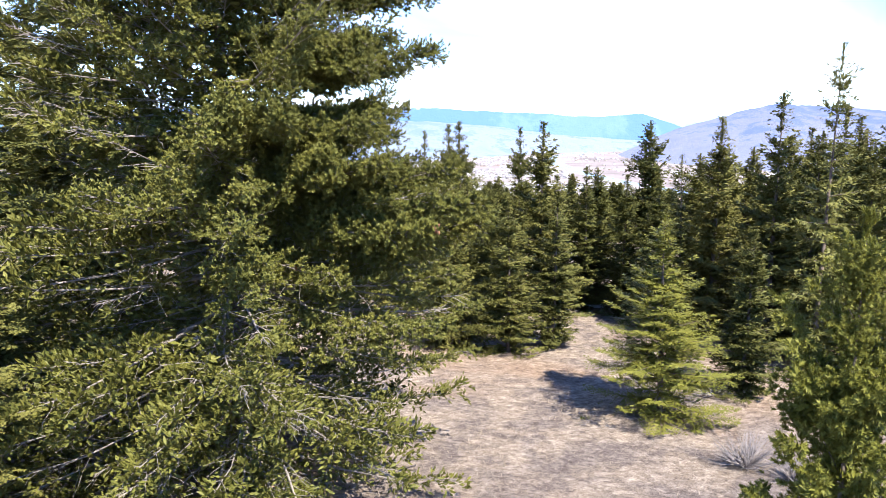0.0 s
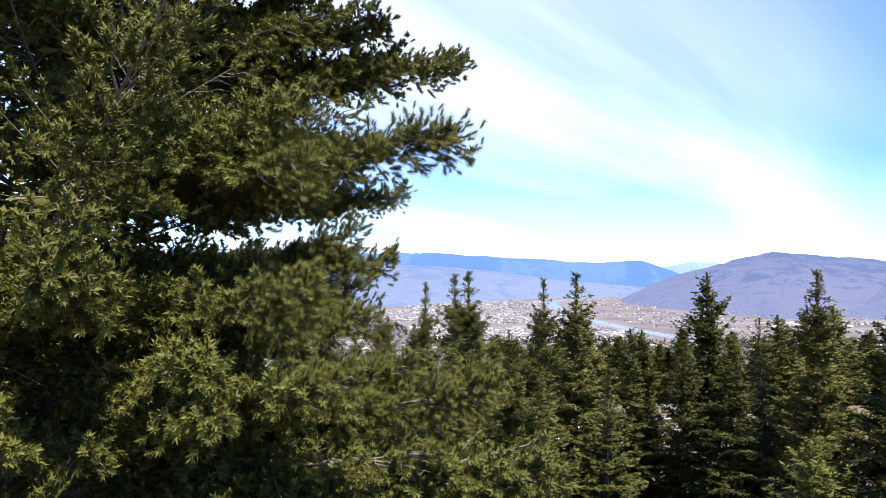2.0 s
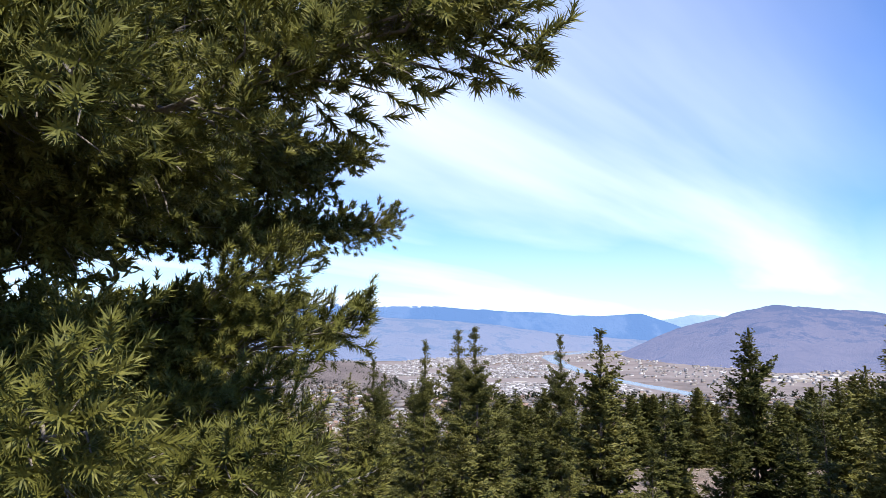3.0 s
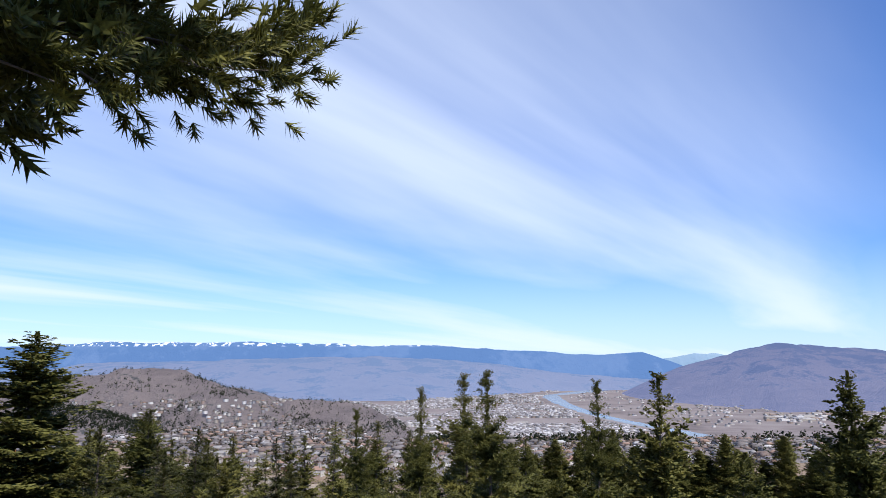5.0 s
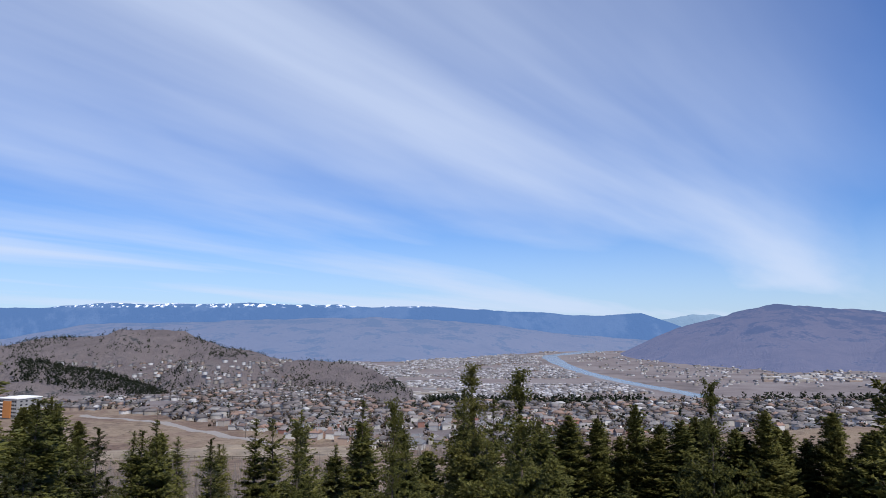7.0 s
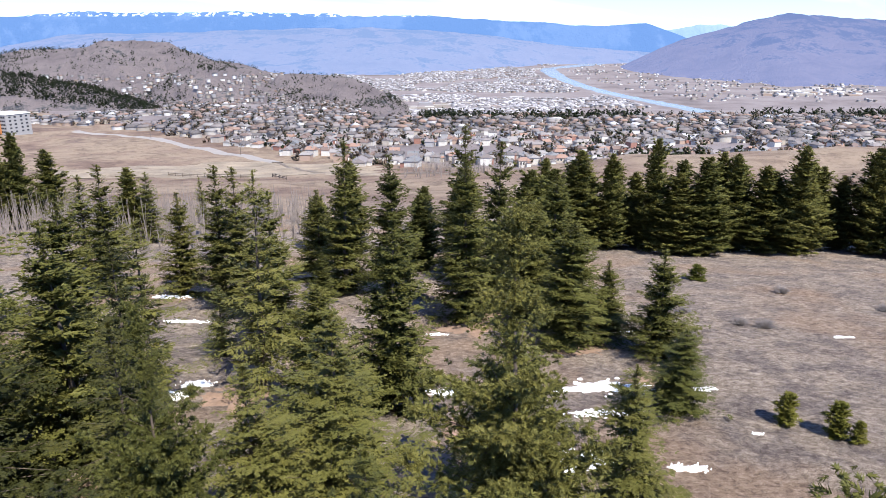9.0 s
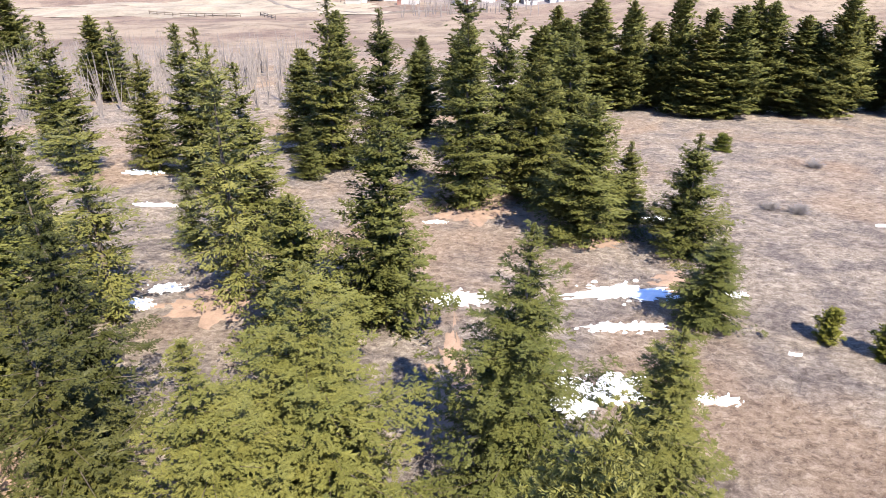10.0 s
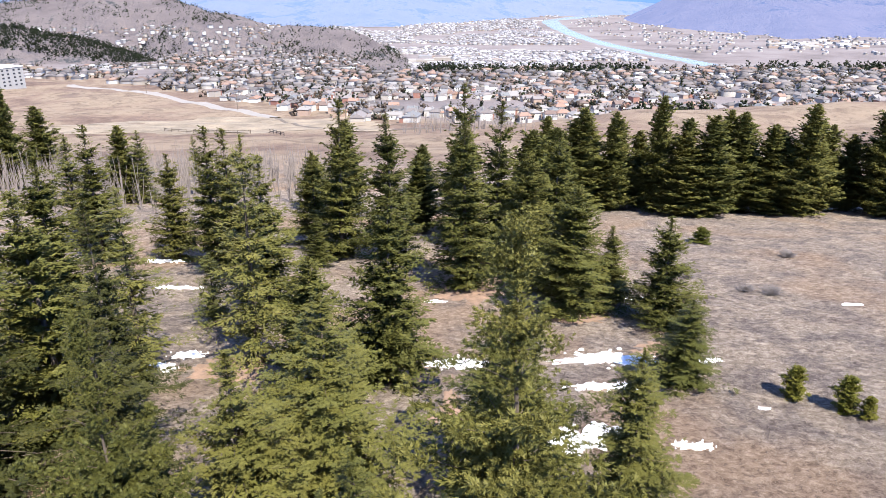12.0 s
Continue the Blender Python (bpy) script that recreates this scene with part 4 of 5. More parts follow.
    for lo, hi, kind, grow in zip(steps[:-1], steps[1:], (26, 14, 7, "cross"), (0.85, 1.0, 1.0, 1.25)):
        q = free & (away >= lo) & (away < hi)
        groups.append(spread_tufts(p[q], d[q], s[q] * grow, rng, kind))
    # close inner growth that keeps the hollows dark
    inner = np.concatenate([along(line, rng.uniform(0.06, 0.6, 44)) for line in lines[:-len(single)]])
    groups.append(spread_tufts(inner + rng.normal(0, 0.2, inner.shape) - (0, 0, 0.12), rng.normal(size=inner.shape) * (1, 1, 0.5), rng.uniform(0.22, 0.42, len(inner)), rng, "fold"))
    inner = np.concatenate([along(line, rng.uniform(0.1, 0.5, 26)) for line in single])
    groups.append(spread_tufts(inner + rng.normal(0, 0.15, inner.shape) - (0, 0, 0.1), rng.normal(size=inner.shape) * (1, 1, 0.4), rng.uniform(0.15, 0.28, len(inner)), rng, "fold"))
    v, f = joined(groups + [spread_tufts(bp, bd, bs, rng, "fold")])
    part("crown", mesh_arrays("crown", v, f), NEEDLE_OLD, thing)
    # dead twigs, bare and pale
    m = 1500
    i = rng.integers(0, len(lines), m)
    u = rng.uniform(0.12, 0.75, m)
    at = np.stack([along(lines[j], np.array([b]))[0] for b, j in zip(u, i)])
    way = rng.normal(0, 1, (m, 3)) * (1, 1, 0.7) - (0, 0, 0.25)
    way /= np.linalg.norm(way, axis=1, keepdims=True)
    span = rng.uniform(0.2, 0.75, m)
    q = np.linspace(0, 1, 4)[None, :, None]
    bare = at[:, None] + way[:, None] * span[:, None, None] * q + rng.normal(0, 0.045, (m, 4, 3)) * (q > 0)
    v, f = tubes(bare, np.tile((0.007, 0.006, 0.004, 0.002), (m, 1)), 3)
    part("deadwood", mesh_arrays("deadwood", v, f), TWIG, thing, "bare pale grey twigs")
    # cones hang in the sunny outer shoots
    a = np.linspace(0, 1, 7)
    v, f = tubes(np.stack([0 * a, 0 * a, -0.11 * a], -1)[None], (0.028 * np.array((0.3, 0.85, 1.0, 0.95, 0.8, 0.55, 0.15)))[None], 7)
    shape = mesh_arrays("cone", v, f)
    tip = np.nonzero(free & (away < 7) & (w[:, 1] < 21))[0]
    heart = rng.choice(tip, 9)
    for j in heart:
        for _ in range(6):
            ob = part("cone", shape, CONE, thing)
            ob.matrix_basis = pose(*(p[j] + rng.normal(0, 0.09, 3) - (0, 0, 0.03)), rng.uniform(-25, 25), rng.uniform(-25, 25))
    thing.matrix_basis = pose(*root)
    return tagged(thing, "huge old fir with long drooping olive-green limbs", "tree", "old firs")


old_fir()

plant_row((("near", -22.0, 38.0, 23.0, 6.0), ("near", -19.5, 26.5, 18.0, 5.0), ("near", -15.0, 30.0, 21.0, 5.4), ("near", -17.5, 19.0, 13.0, 4.2), ("cone", -11.5, 36.0, 14.0, 3.0), ("near", -10.8, 13.6, 9.5, 2.9), ("near", -13.0, 17.5, 17.5, 4.4)), "big dark fir behind the old one", "firs behind the old fir")


# ---------------------------------------------------------------- town below the slope
WALL = bpy.data.materials.new("house_wall")
ROOF = bpy.data.materials.new("house_roof")


def varied(mat, stops, rough, island):
    """A paint or shingle whose colour differs from house to house."""
    mat.use_nodes = True
    n, l = mat.node_tree.nodes, mat.node_tree.links
    p = n["Principled BSDF"]
    pick = n.new("ShaderNodeNewGeometry").outputs["Random Per Island"] if island else n.new("ShaderNodeObjectInfo").outputs["Random"]
    tc = n.new("ShaderNodeTexCoord").outputs["Object"]
    wear = noise_node(n, l, tc, 0.9, 5)
    r = ramp_node(n, l, pick, stops)
    n[r.node.name].color_ramp.interpolation = "CONSTANT"
    l.new(mix_node(n, l, range_node(n, l, wear, 0.3, 0.7, 0, 0.3), r, (0.2, 0.19, 0.18)), p.inputs["Base Color"])
    p.inputs["Roughness"].default_value = rough
    return mat


WALL_STOPS = [(0.0, (0.449, 0.435, 0.415)), (0.22, (0.340, 0.306, 0.272)), (0.38, (0.530, 0.524, 0.510)), (0.66, (0.272, 0.272, 0.286)), (0.76, (0.310, 0.222, 0.175)), (0.87, (0.235, 0.100, 0.075))]
ROOF_STOPS = [(0.0, (0.078, 0.070, 0.074)), (0.18, (0.130, 0.114, 0.116)), (0.38, (0.175, 0.156, 0.158)), (0.54, (0.118, 0.078, 0.068)), (0.68, (0.235, 0.140, 0.105)), (0.80, (0.207, 0.196, 0.196)), (0.93, (0.127, 0.135, 0.150))]
varied(WALL, WALL_STOPS, 0.8, False)
varied(ROOF, ROOF_STOPS, 0.85, False)
WALL_ALL = varied(bpy.data.materials.new("far_walls"), [(0.0, (0.357, 0.340, 0.323)), (0.22, (0.255, 0.230, 0.204)), (0.42, (0.520, 0.515, 0.520)), (0.68, (0.221, 0.221, 0.238)), (0.86, (0.238, 0.178, 0.145))], 0.8, True)
ROOF_ALL = varied(bpy.data.materials.new("far_roofs"), [(0.0, (0.072, 0.064, 0.068)), (0.24, (0.118, 0.103, 0.104)), (0.44, (0.158, 0.140, 0.141)), (0.60, (0.110, 0.073, 0.062)), (0.72, (0.205, 0.130, 0.100)), (0.86, (0.207, 0.202, 0.207)), (0.95, (0.403, 0.403, 0.415))], 0.8, True)
# roofs of the far valley town, paler and bluer with haze painted in
ROOF_HAZED = varied(bpy.data.materials.new("valley_roofs_hazed"), [(0.0, (0.136, 0.128, 0.139)), (0.25, (0.208, 0.200, 0.213)), (0.5, (0.288, 0.280, 0.295)), (0.7, (0.160, 0.136, 0.131)), (0.82, (0.440, 0.440, 0.467))], 0.7, True)
WHITE = plain("white_paint", (0.78, 0.78, 0.76), 0.6, vary=0.06)
DARK_GLASS = plain("dark_window_glass", (0.03, 0.035, 0.045), 0.08, vary=0.2)
ASPHALT = plain("pale_road_surface", (0.240, 0.222, 0.210), 0.9, vary=0.12, scale=0.2)
CONCRETE = plain("grey_concrete", (0.252, 0.252, 0.258), 0.8, vary=0.1, scale=0.4)
ORANGE = plain("orange_cladding", (0.352, 0.141, 0.038), 0.6, vary=0.1, scale=0.4)


def box(bm, x0, y0, z0, x1, y1, z1):
    m = Matrix.Translation(((x0 + x1) / 2, (y0 + y1) / 2, (z0 + z1) / 2)) @ Matrix.Diagonal((x1 - x0, y1 - y0, z1 - z0, 1))
    bmesh.ops.create_cube(bm, size=1, matrix=m)


def hip_roof(bm, x0, y0, x1, y1, z, rise, hip, over=0.5, thick=0.25):
    """A hipped or gabled roof with eaves that have depth."""
    x0, y0, x1, y1 = x0 - over, y0 - over, x1 + over, y1 + over
    mid = (y0 + y1) / 2
    low = [bm.verts.new(p) for p in ((x0, y0, z), (x1, y0, z), (x1, y1, z), (x0, y1, z))]
    up = [bm.verts.new(p) for p in ((x0, y0, z + thick), (x1, y0, z + thick), (x1, y1, z + thick), (x0, y1, z + thick))]
    r0, r1 = bm.verts.new((x0 + hip, mid, z + thick + rise)), bm.verts.new((x1 - hip, mid, z + thick + rise))
    bm.faces.new(low[::-1])
    for k in range(4):
        bm.faces.new((low[k], low[(k + 1) % 4], up[(k + 1) % 4], up[k]))
    bm.faces.new((up[0], up[1], r1, r0))
    bm.faces.new((up[2], up[3], r0, r1))
    bm.faces.new((up[1], up[2], r1))
    bm.faces.new((up[3], up[0], r0))


def house(kind):
    """A detached house: walls, hipped roof, garage wing, door, windows."""
    w, d, h, rise, hip, wing = ((12, 8.5, 3.3, 2.3, 3.6, 4.4), (10.5, 9.0, 4.8, 2.2, 2.6, 4.2), (13.5, 8.5, 3.0, 2.2, 0.2, 4.8), (9.8, 8.0, 4.6, 2.6, 0.2, 4.0))[kind]
    thing = new("house")
    bm = bmesh.new()
    box(bm, -w / 2, -d / 2, -4, w / 2, d / 2, h)
    wall = part("wall", bm, WALL, thing)
    bm = bmesh.new()
    hip_roof(bm, -w / 2, -d / 2, w / 2, d / 2, h, rise, hip)
    roof = part("roof", bm, ROOF, thing)
    bm = bmesh.new()
    box(bm, w / 2 - wing, -d / 2 - 2.7, -4, w / 2 - 0.3, -d / 2 + 0.2, h * 0.72)
    part("garage_wing", bm, WALL, thing)
    bm = bmesh.new()
    hip_roof(bm, 0, 0, 3.8, wing - 0.3, h * 0.72 - 0.02, rise * 0.55, 0.2, 0.35)
    ob = part("garage_roof", bm, ROOF, thing)
    ob.matrix_basis = pose(w / 2 - 0.3, -d / 2 - 3.0, 0, 0, 0, 90)
    bm = bmesh.new()
    box(bm, w / 2 - wing + 0.6, -d / 2 - 2.78, 0, w / 2 - 0.9, -d / 2 - 2.68, 2.2)
    part("garage_door", bm, WHITE, thing, "white garage door")
    for x in (-w / 2 + 0.8, -w / 2 + 3.4):
        bm = bmesh.new()
        box(bm, x - 0.12, -d / 2 - 0.09, h * 0.4 - 0.12, x + 1.92, -d / 2 + 0.05, h * 0.82 + 0.12)
        frame_ob = part("window", bm, WHITE, wall)
        bm = bmesh.new()
        box(bm, x, -d / 2 - 0.12, h * 0.4, x + 1.8, -d / 2 - 0.06, h * 0.82)
        part("pane", bm, DARK_GLASS, frame_ob)
    bm = bmesh.new()
    box(bm, -w / 2 + 2.5, 1.2, h + 0.5, -w / 2 + 3.3, 2.0, h + rise + 1.0)
    part("chimney", bm, CONCRETE, roof)
    return tagged(thing, "detached house with a low hipped roof and pale walls", "house", "houses below the slope")


town = random.Random(31)


def front_of_town(x):
    """How near the first houses come to the slope."""
    return float(np.interp(x, (-400, -330, -222, -176, -103, -77, -30, 45, 320), (720, 655, 588, 542, 456, 412, 364, 360, 430)))


spots = []
for j in range(62):
    for i in range(-72, 92):
        y = 362 + j * (12.6 + 0.09 * j) + town.uniform(-3, 3) + 16 * math.sin(i * 0.23) + 7 * math.sin(i * 0.61 + j)
        x = i * 11.4 + (j % 2) * 5 + town.uniform(-3, 3) + 14 * math.sin(j * 0.9)
        if y < front_of_town(x) or abs(x / y) > 0.7 or y > (835 if x / y > -0.09 else 1240) or (x / y < -0.36 and y > 900) or value_noise(np.array(x / 90), np.array(y / 90), 77) < 0.2 or town.random() < 0.08:
            continue
        spots.append((y + abs(x) * 0.35, x, y, 180 if j % 2 else 0))
spots.sort()
kinds = [house(k) for k in range(4)]
for n, (_, x, y, face) in enumerate(spots[:290]):
    m = pose(x, y, float(height(x, y)) + 0.4, 0, 0, face + town.choice((0, 0, 90, 180, 270)) + 25 * math.sin(x / 110) + town.uniform(-12, 12)) @ Matrix.Diagonal((0.74, 0.74, 0.78, 1))
    if n < 4:
        kinds[n].matrix_basis = m
    else:
        copy_thing(kinds[town.randrange(4)], m)


def far_houses(name, label, places, size, tall, seed, level=None, cover=None):
    """A joined mass of small hipped houses, too far to tell apart."""
    rng = np.random.default_rng(seed)
    n = len(places)
    p = np.array(places)
    w = size[0] * rng.uniform(0.7, 1.4, (n, 1))
    d = size[1] * rng.uniform(0.7, 1.3, (n, 1))
    h = tall * rng.uniform(0.7, 1.4, (n, 1))
    a = rng.normal(0, 0.25, (n, 1)) + np.where(rng.random((n, 1)) < 0.4, math.pi / 2, 0)
    z = (height(p[:, 0], p[:, 1]) if level is None else np.asarray(level))[:, None]
    corner = np.array([(-1, -1), (1, -1), (1, 1), (-1, 1)]) / 2

    def ring(scale, zz):
        u, v = corner[None, :, 0] * w * scale, corner[None, :, 1] * d * scale
        return np.stack([p[:, :1] + u * np.cos(a) - v * np.sin(a), p[:, 1:] + u * np.sin(a) + v * np.cos(a), np.broadcast_to(zz, u.shape)], -1)
    low, top = ring(1.0, z - 3), ring(1.0, z + h)
    k = np.arange(n)[:, None] * 8
    f = np.concatenate([np.stack([k + q, k + (q + 1) % 4, k + 4 + (q + 1) % 4, k + 4 + q], -1).reshape(-1, 4) for q in range(4)])
    walls = part(name, mesh_arrays(name, np.concatenate([low, top], 1).reshape(-1, 3), f), WALL_ALL, None)
    tagged(walls, label, "houses", kind="stuff")
    eave = ring(1.1, z + h)
    u = np.array([-0.28, 0.28])[None] * w
    ridge = np.stack([p[:, :1] + u * np.cos(a), p[:, 1:] + u * np.sin(a), np.broadcast_to(z + h + 0.3 * d, u.shape)], -1)
    k = np.arange(n) * 6
    tri = [(0, 1, 5), (0, 5, 4), (2, 3, 4), (2, 4, 5), (1, 2, 5), (3, 0, 4), (0, 3, 2), (0, 2, 1)]
    f = np.concatenate([np.stack([k + q for q in t], -1) for t in tri])
    roofs = part("roofs", mesh_arrays("roofs", np.concatenate([eave, ridge], 1).reshape(-1, 3), f), cover or ROOF_ALL, walls)
    tagged(roofs, kind="stuff")


far_houses("town_houses", "many grey-roofed houses on the lower slope", [(x, y) for _, x, y, _ in spots[290:]], (8, 6.2), 2.6, 5)
rng_far = np.random.default_rng(8)
valley = []
while len(valley) < 9000:
    y = 1230 + 2700 * rng_far.random() ** 1.25
    u = rng_far.uniform(-0.14, 0.78)
    river_u = np.interp(y, (1330, 1503, 1933, 2710, 3246, 4100), (0.392, 0.345, 0.247, 0.18, 0.162, 0.2))
    if abs(u - river_u) * y < 75 or (u > river_u and rng_far.random() < 0.93) or (u > 0.3 and y < 1750 and rng_far.random() < 0.6):
        continue
    if value_noise(np.array(u * y / 160), np.array(y / 160), 3) > 0.36:
        valley.append((u * y, y))
far_houses("valley_town", "pale blocks of a distant town on the valley floor", valley, (9, 7), 3.2, 6, cover=ROOF_HAZED)
def surface(*names):
    """The points of some hills."""
    out = []
    for name in names:
        me = bpy.data.objects[name].data
        v = np.empty(len(me.vertices) * 3, np.float32)
        me.vertices.foreach_get("co", v)
        out.append(v.reshape(-1, 3))
    return np.concatenate(out)


hv = surface("backdrop_hill_town", "backdrop_hill_middle", "backdrop_hill_knob")
hu, hs = hv[:, 0] / hv[:, 1], (hv[:, 2] - 13.6) / hv[:, 1]
low = (hu > -0.58) & (hu < -0.2) & (hs < -0.050) & (hs > -0.112) & (value_noise(hv[:, 0] / 55, hv[:, 2] / 14, 33) > 0.42 - 1.6 * (hs + 0.08))
pick = rng_far.choice(np.nonzero(low)[0], 900)
hp = hv[pick] + rng_far.normal(0, 6, (900, 3)) * (1, 1, 0)
far_houses("hill_houses", "small houses along the foot of the dry hill", hp[:, :2], (6, 5), 2.0, 9, hp[:, 2])


def flat_sheds(places, seed):
    rng = np.random.default_rng(seed)
    bm = bmesh.new()
    for x, y in places:
        w, d, h = rng.uniform(14, 36), rng.uniform(10, 22), rng.uniform(3, 6)
        z = float(height(x, y))
        box(bm, x - w / 2, y - d / 2, z - 3, x + w / 2, y + d / 2, z + h)
    return tagged(part("warehouse_district", bm, WALL_ALL, None), "long white flat-roofed sheds on the valley floor", "buildings", kind="stuff")


flat_sheds([(rng_far.uniform(-0.04, 0.12) * y, y) for y in rng_far.uniform(1300, 1800, 45)] + [(rng_far.uniform(0.46, 0.6) * y, y) for y in rng_far.uniform(1850, 2150, 40)], 12)


def strip(name, label, category, path, width, lift, material, thick=0.25):
    """A band laid along a line on the land."""
    pts = np.array(path, float)
    t = np.linspace(0, len(pts) - 1, (len(pts) - 1) * 14 + 1)
    line = np.stack([np.interp(t, np.arange(len(pts)), pts[:, k]) for k in range(2)], -1)
    for _ in range(6):
        line[1:-1] = (line[:-2] + 2 * line[1:-1] + line[2:]) / 4
    way = np.gradient(line, axis=0)
    way /= np.linalg.norm(way, axis=1, keepdims=True)
    side = np.stack([-way[:, 1], way[:, 0]], -1)
    width = np.interp(t, np.linspace(0, t[-1], len(np.atleast_1d(width))), np.atleast_1d(width))[:, None]
    rows = []
    for k in (-1, -0.5, 0, 0.5, 1):
        p = line + side * width * k / 2
        rows.append(np.column_stack([p, height(p[:, 0], p[:, 1]) + lift - (thick + lift if abs(k) == 1 else 0)]))
    v = np.stack(rows, 1).reshape(-1, 3)
    i = (np.arange(len(line) - 1)[:, None] * 5 + np.arange(4)[None]).ravel()
    ob = part(name, mesh_arrays(name, v, np.stack([i, i + 5, i + 6, i + 1], -1), True), material, None)
    return tagged(ob, label, category, kind="structure")


def water_material():
    mat, n, l, p = stuff_nodes("river_water")
    p.inputs["Base Color"].default_value = (0.19, 0.23, 0.26, 1)
    p.inputs["Roughness"].default_value = 0.25
    tc = n.new("ShaderNodeTexCoord").outputs["Object"]
    bump_node(n, l, p, noise_node(n, l, tc, 0.05, 4), 0.15, 1.0)
    return mat


WATER = water_material()
strip("river", "pale blue river winding along the valley floor", "river", ((640, 1240), (521, 1330), (519, 1503), (494, 1702), (477, 1933), (470, 2227), (486, 2710), (526, 3246), (560, 3500)), (54, 58, 60, 60, 64, 70, 86, 120, 90), 1.5, WATER, 3)
strip("river_bend", "pale blue arm of the river behind flat land", "river", ((560, 3480), (688, 3665), (850, 3900), (1027, 4146)), (90, 150, 160, 120), 1.5, WATER, 3)
strip("road", "pale gravel road coming down past the meadow", "road", ((-275, 592), (-222, 555), (-176, 510), (-103, 422), (-77, 390)), 10, 0.5, ASPHALT, 0.6)
strip("track", "worn earth track across the meadow", "road", ((-77, 390), (-56, 350), (-30, 330), (10, 318)), 4, 0.3, LOG, 0.5)


def apartment_building():
    """A five-storey block with an orange middle bay and rows of windows."""
    thing = new("apartment_building")
    w, d, h = 25, 24, 17
    bm = bmesh.new()
    box(bm, -w / 2, -d / 2, -6, w / 2, d / 2, h)
    wall = part("wall", bm, CONCRETE, thing)
    bm = bmesh.new()
    box(bm, -w / 2 - 0.6, -d / 2 - 0.6, h, w / 2 + 0.6, d / 2 + 0.6, h + 0.8)
    part("roof", bm, WHITE, thing, "pale flat roof")
    bm = bmesh.new()
    box(bm, -5, -d / 2 - 1.2, 0, 5, -d / 2 + 0.1, h - 2)
    part("bay", bm, ORANGE, thing, "orange clad bay")
    for k in range(5):
        for x in (-10.5, -8.2, -6, 6, 8.2, 10.5):
            bm = bmesh.new()
            box(bm, x - 0.9, -d / 2 - 0.12, 1.3 + k * 3.2, x + 0.9, -d / 2 + 0.05, 2.7 + k * 3.2)
            part("window", bm, DARK_GLASS, wall)
        bm = bmesh.new()
        box(bm, -11.6, -d / 2 - 1.5, 0.5 + k * 3.2, -5.2, -d / 2 + 0.1, 0.8 + k * 3.2)
        part("balcony", bm, WHITE, thing)
        for y in (-8, -3, 3, 8):
            bm = bmesh.new()
            box(bm, w / 2 - 0.05, y - 1.0, 1.3 + k * 3.2, w / 2 + 0.12, y + 1.0, 2.7 + k * 3.2)
            part("window", bm, DARK_GLASS, wall)
    thing.matrix_basis = pose(-308, 562, float(height(-308, 562)) + 1, 0, 0, -24) @ Matrix.Diagonal((0.8, 0.8, 0.8, 1))
    return tagged(thing, "grey apartment block with an orange bay at the town's edge", "building")


apartment_building()


def small_trees(name, label, places, heights, tall, material, seed, slim=0.2, shoots=11):
    """Far trees as small ragged clumps, one joined mass."""
    rng = np.random.default_rng(seed)
    p, n = np.array(places, float), len(places)
    size = tall * rng.uniform(0.5, 1.3, n)
    t = (np.arange(shoots) / shoots)[None] + rng.uniform(0, 0.06, (n, shoots))
    a = rng.uniform(0, 6.28, (n, shoots))
    r = slim * (1 - t) * size[:, None] * 0.6
    at = np.stack([p[:, :1] + r * np.cos(a), p[:, 1:2] + r * np.sin(a), np.asarray(heights)[:, None] + t * size[:, None] * 0.85], -1)
    way = np.stack([np.cos(a), np.sin(a), np.full_like(a, 0.5)], -1)
    v, f = spread_tufts(at.reshape(-1, 3), way.reshape(-1, 3), ((0.12 + slim * (1 - t)) * size[:, None] * 1.3).ravel(), rng, "spindle")
    return tagged(part(name, mesh_arrays(name, v, f), material, None), label, "trees", kind="stuff")


pts = [(x + town.uniform(-9, 9), y + 8 + town.uniform(-6, 4)) for _, x, y, _ in spots for _ in range(2) if town.random() < 0.27]
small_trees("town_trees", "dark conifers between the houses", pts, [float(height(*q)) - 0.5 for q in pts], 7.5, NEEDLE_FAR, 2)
BROWN_TREE = foliage("bare_brown_crowns", (0.070, 0.052, 0.042), (0.119, 0.091, 0.070), (0.168, 0.133, 0.105))
pts = [(x + town.uniform(-9, 9), y + 8 + town.uniform(-14, 4)) for _, x, y, _ in spots for _ in range(2) if town.random() < 0.4]
small_trees("bare_town_trees", "bare brown trees between the houses", pts, [float(height(*q)) - 0.5 for q in pts], 6.5, BROWN_TREE, 3, 0.4)
pts = []
while len(pts) < 430:
    y, u = rng_far.uniform(730, 870), rng_far.uniform(-0.02, 0.75)
    if value_noise(np.array(u * y / 90), np.array(y / 45), 15) > 0.6:
        pts.append((u * y, y))
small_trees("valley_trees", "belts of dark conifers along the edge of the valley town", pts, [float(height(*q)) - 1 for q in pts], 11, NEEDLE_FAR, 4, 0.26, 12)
pick = rng_far.integers(0, len(hv), 15000)
wood_mask = value_noise(hv[pick, 0] / 60, hv[pick, 2] / 16, 21) + 0.22 * (hv[pick, 1] > 1490) * (hv[pick, 2] > -40)
pick = pick[(wood_mask > 0.64) | (rng_far.random(len(pick)) < 0.16)]
pts = hv[pick] + rng_far.normal(0, 4, (len(pick), 3)) * (1, 1, 0)
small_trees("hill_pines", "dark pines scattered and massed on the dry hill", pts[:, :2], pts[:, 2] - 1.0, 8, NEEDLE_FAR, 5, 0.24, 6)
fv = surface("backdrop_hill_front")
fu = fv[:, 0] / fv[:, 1]
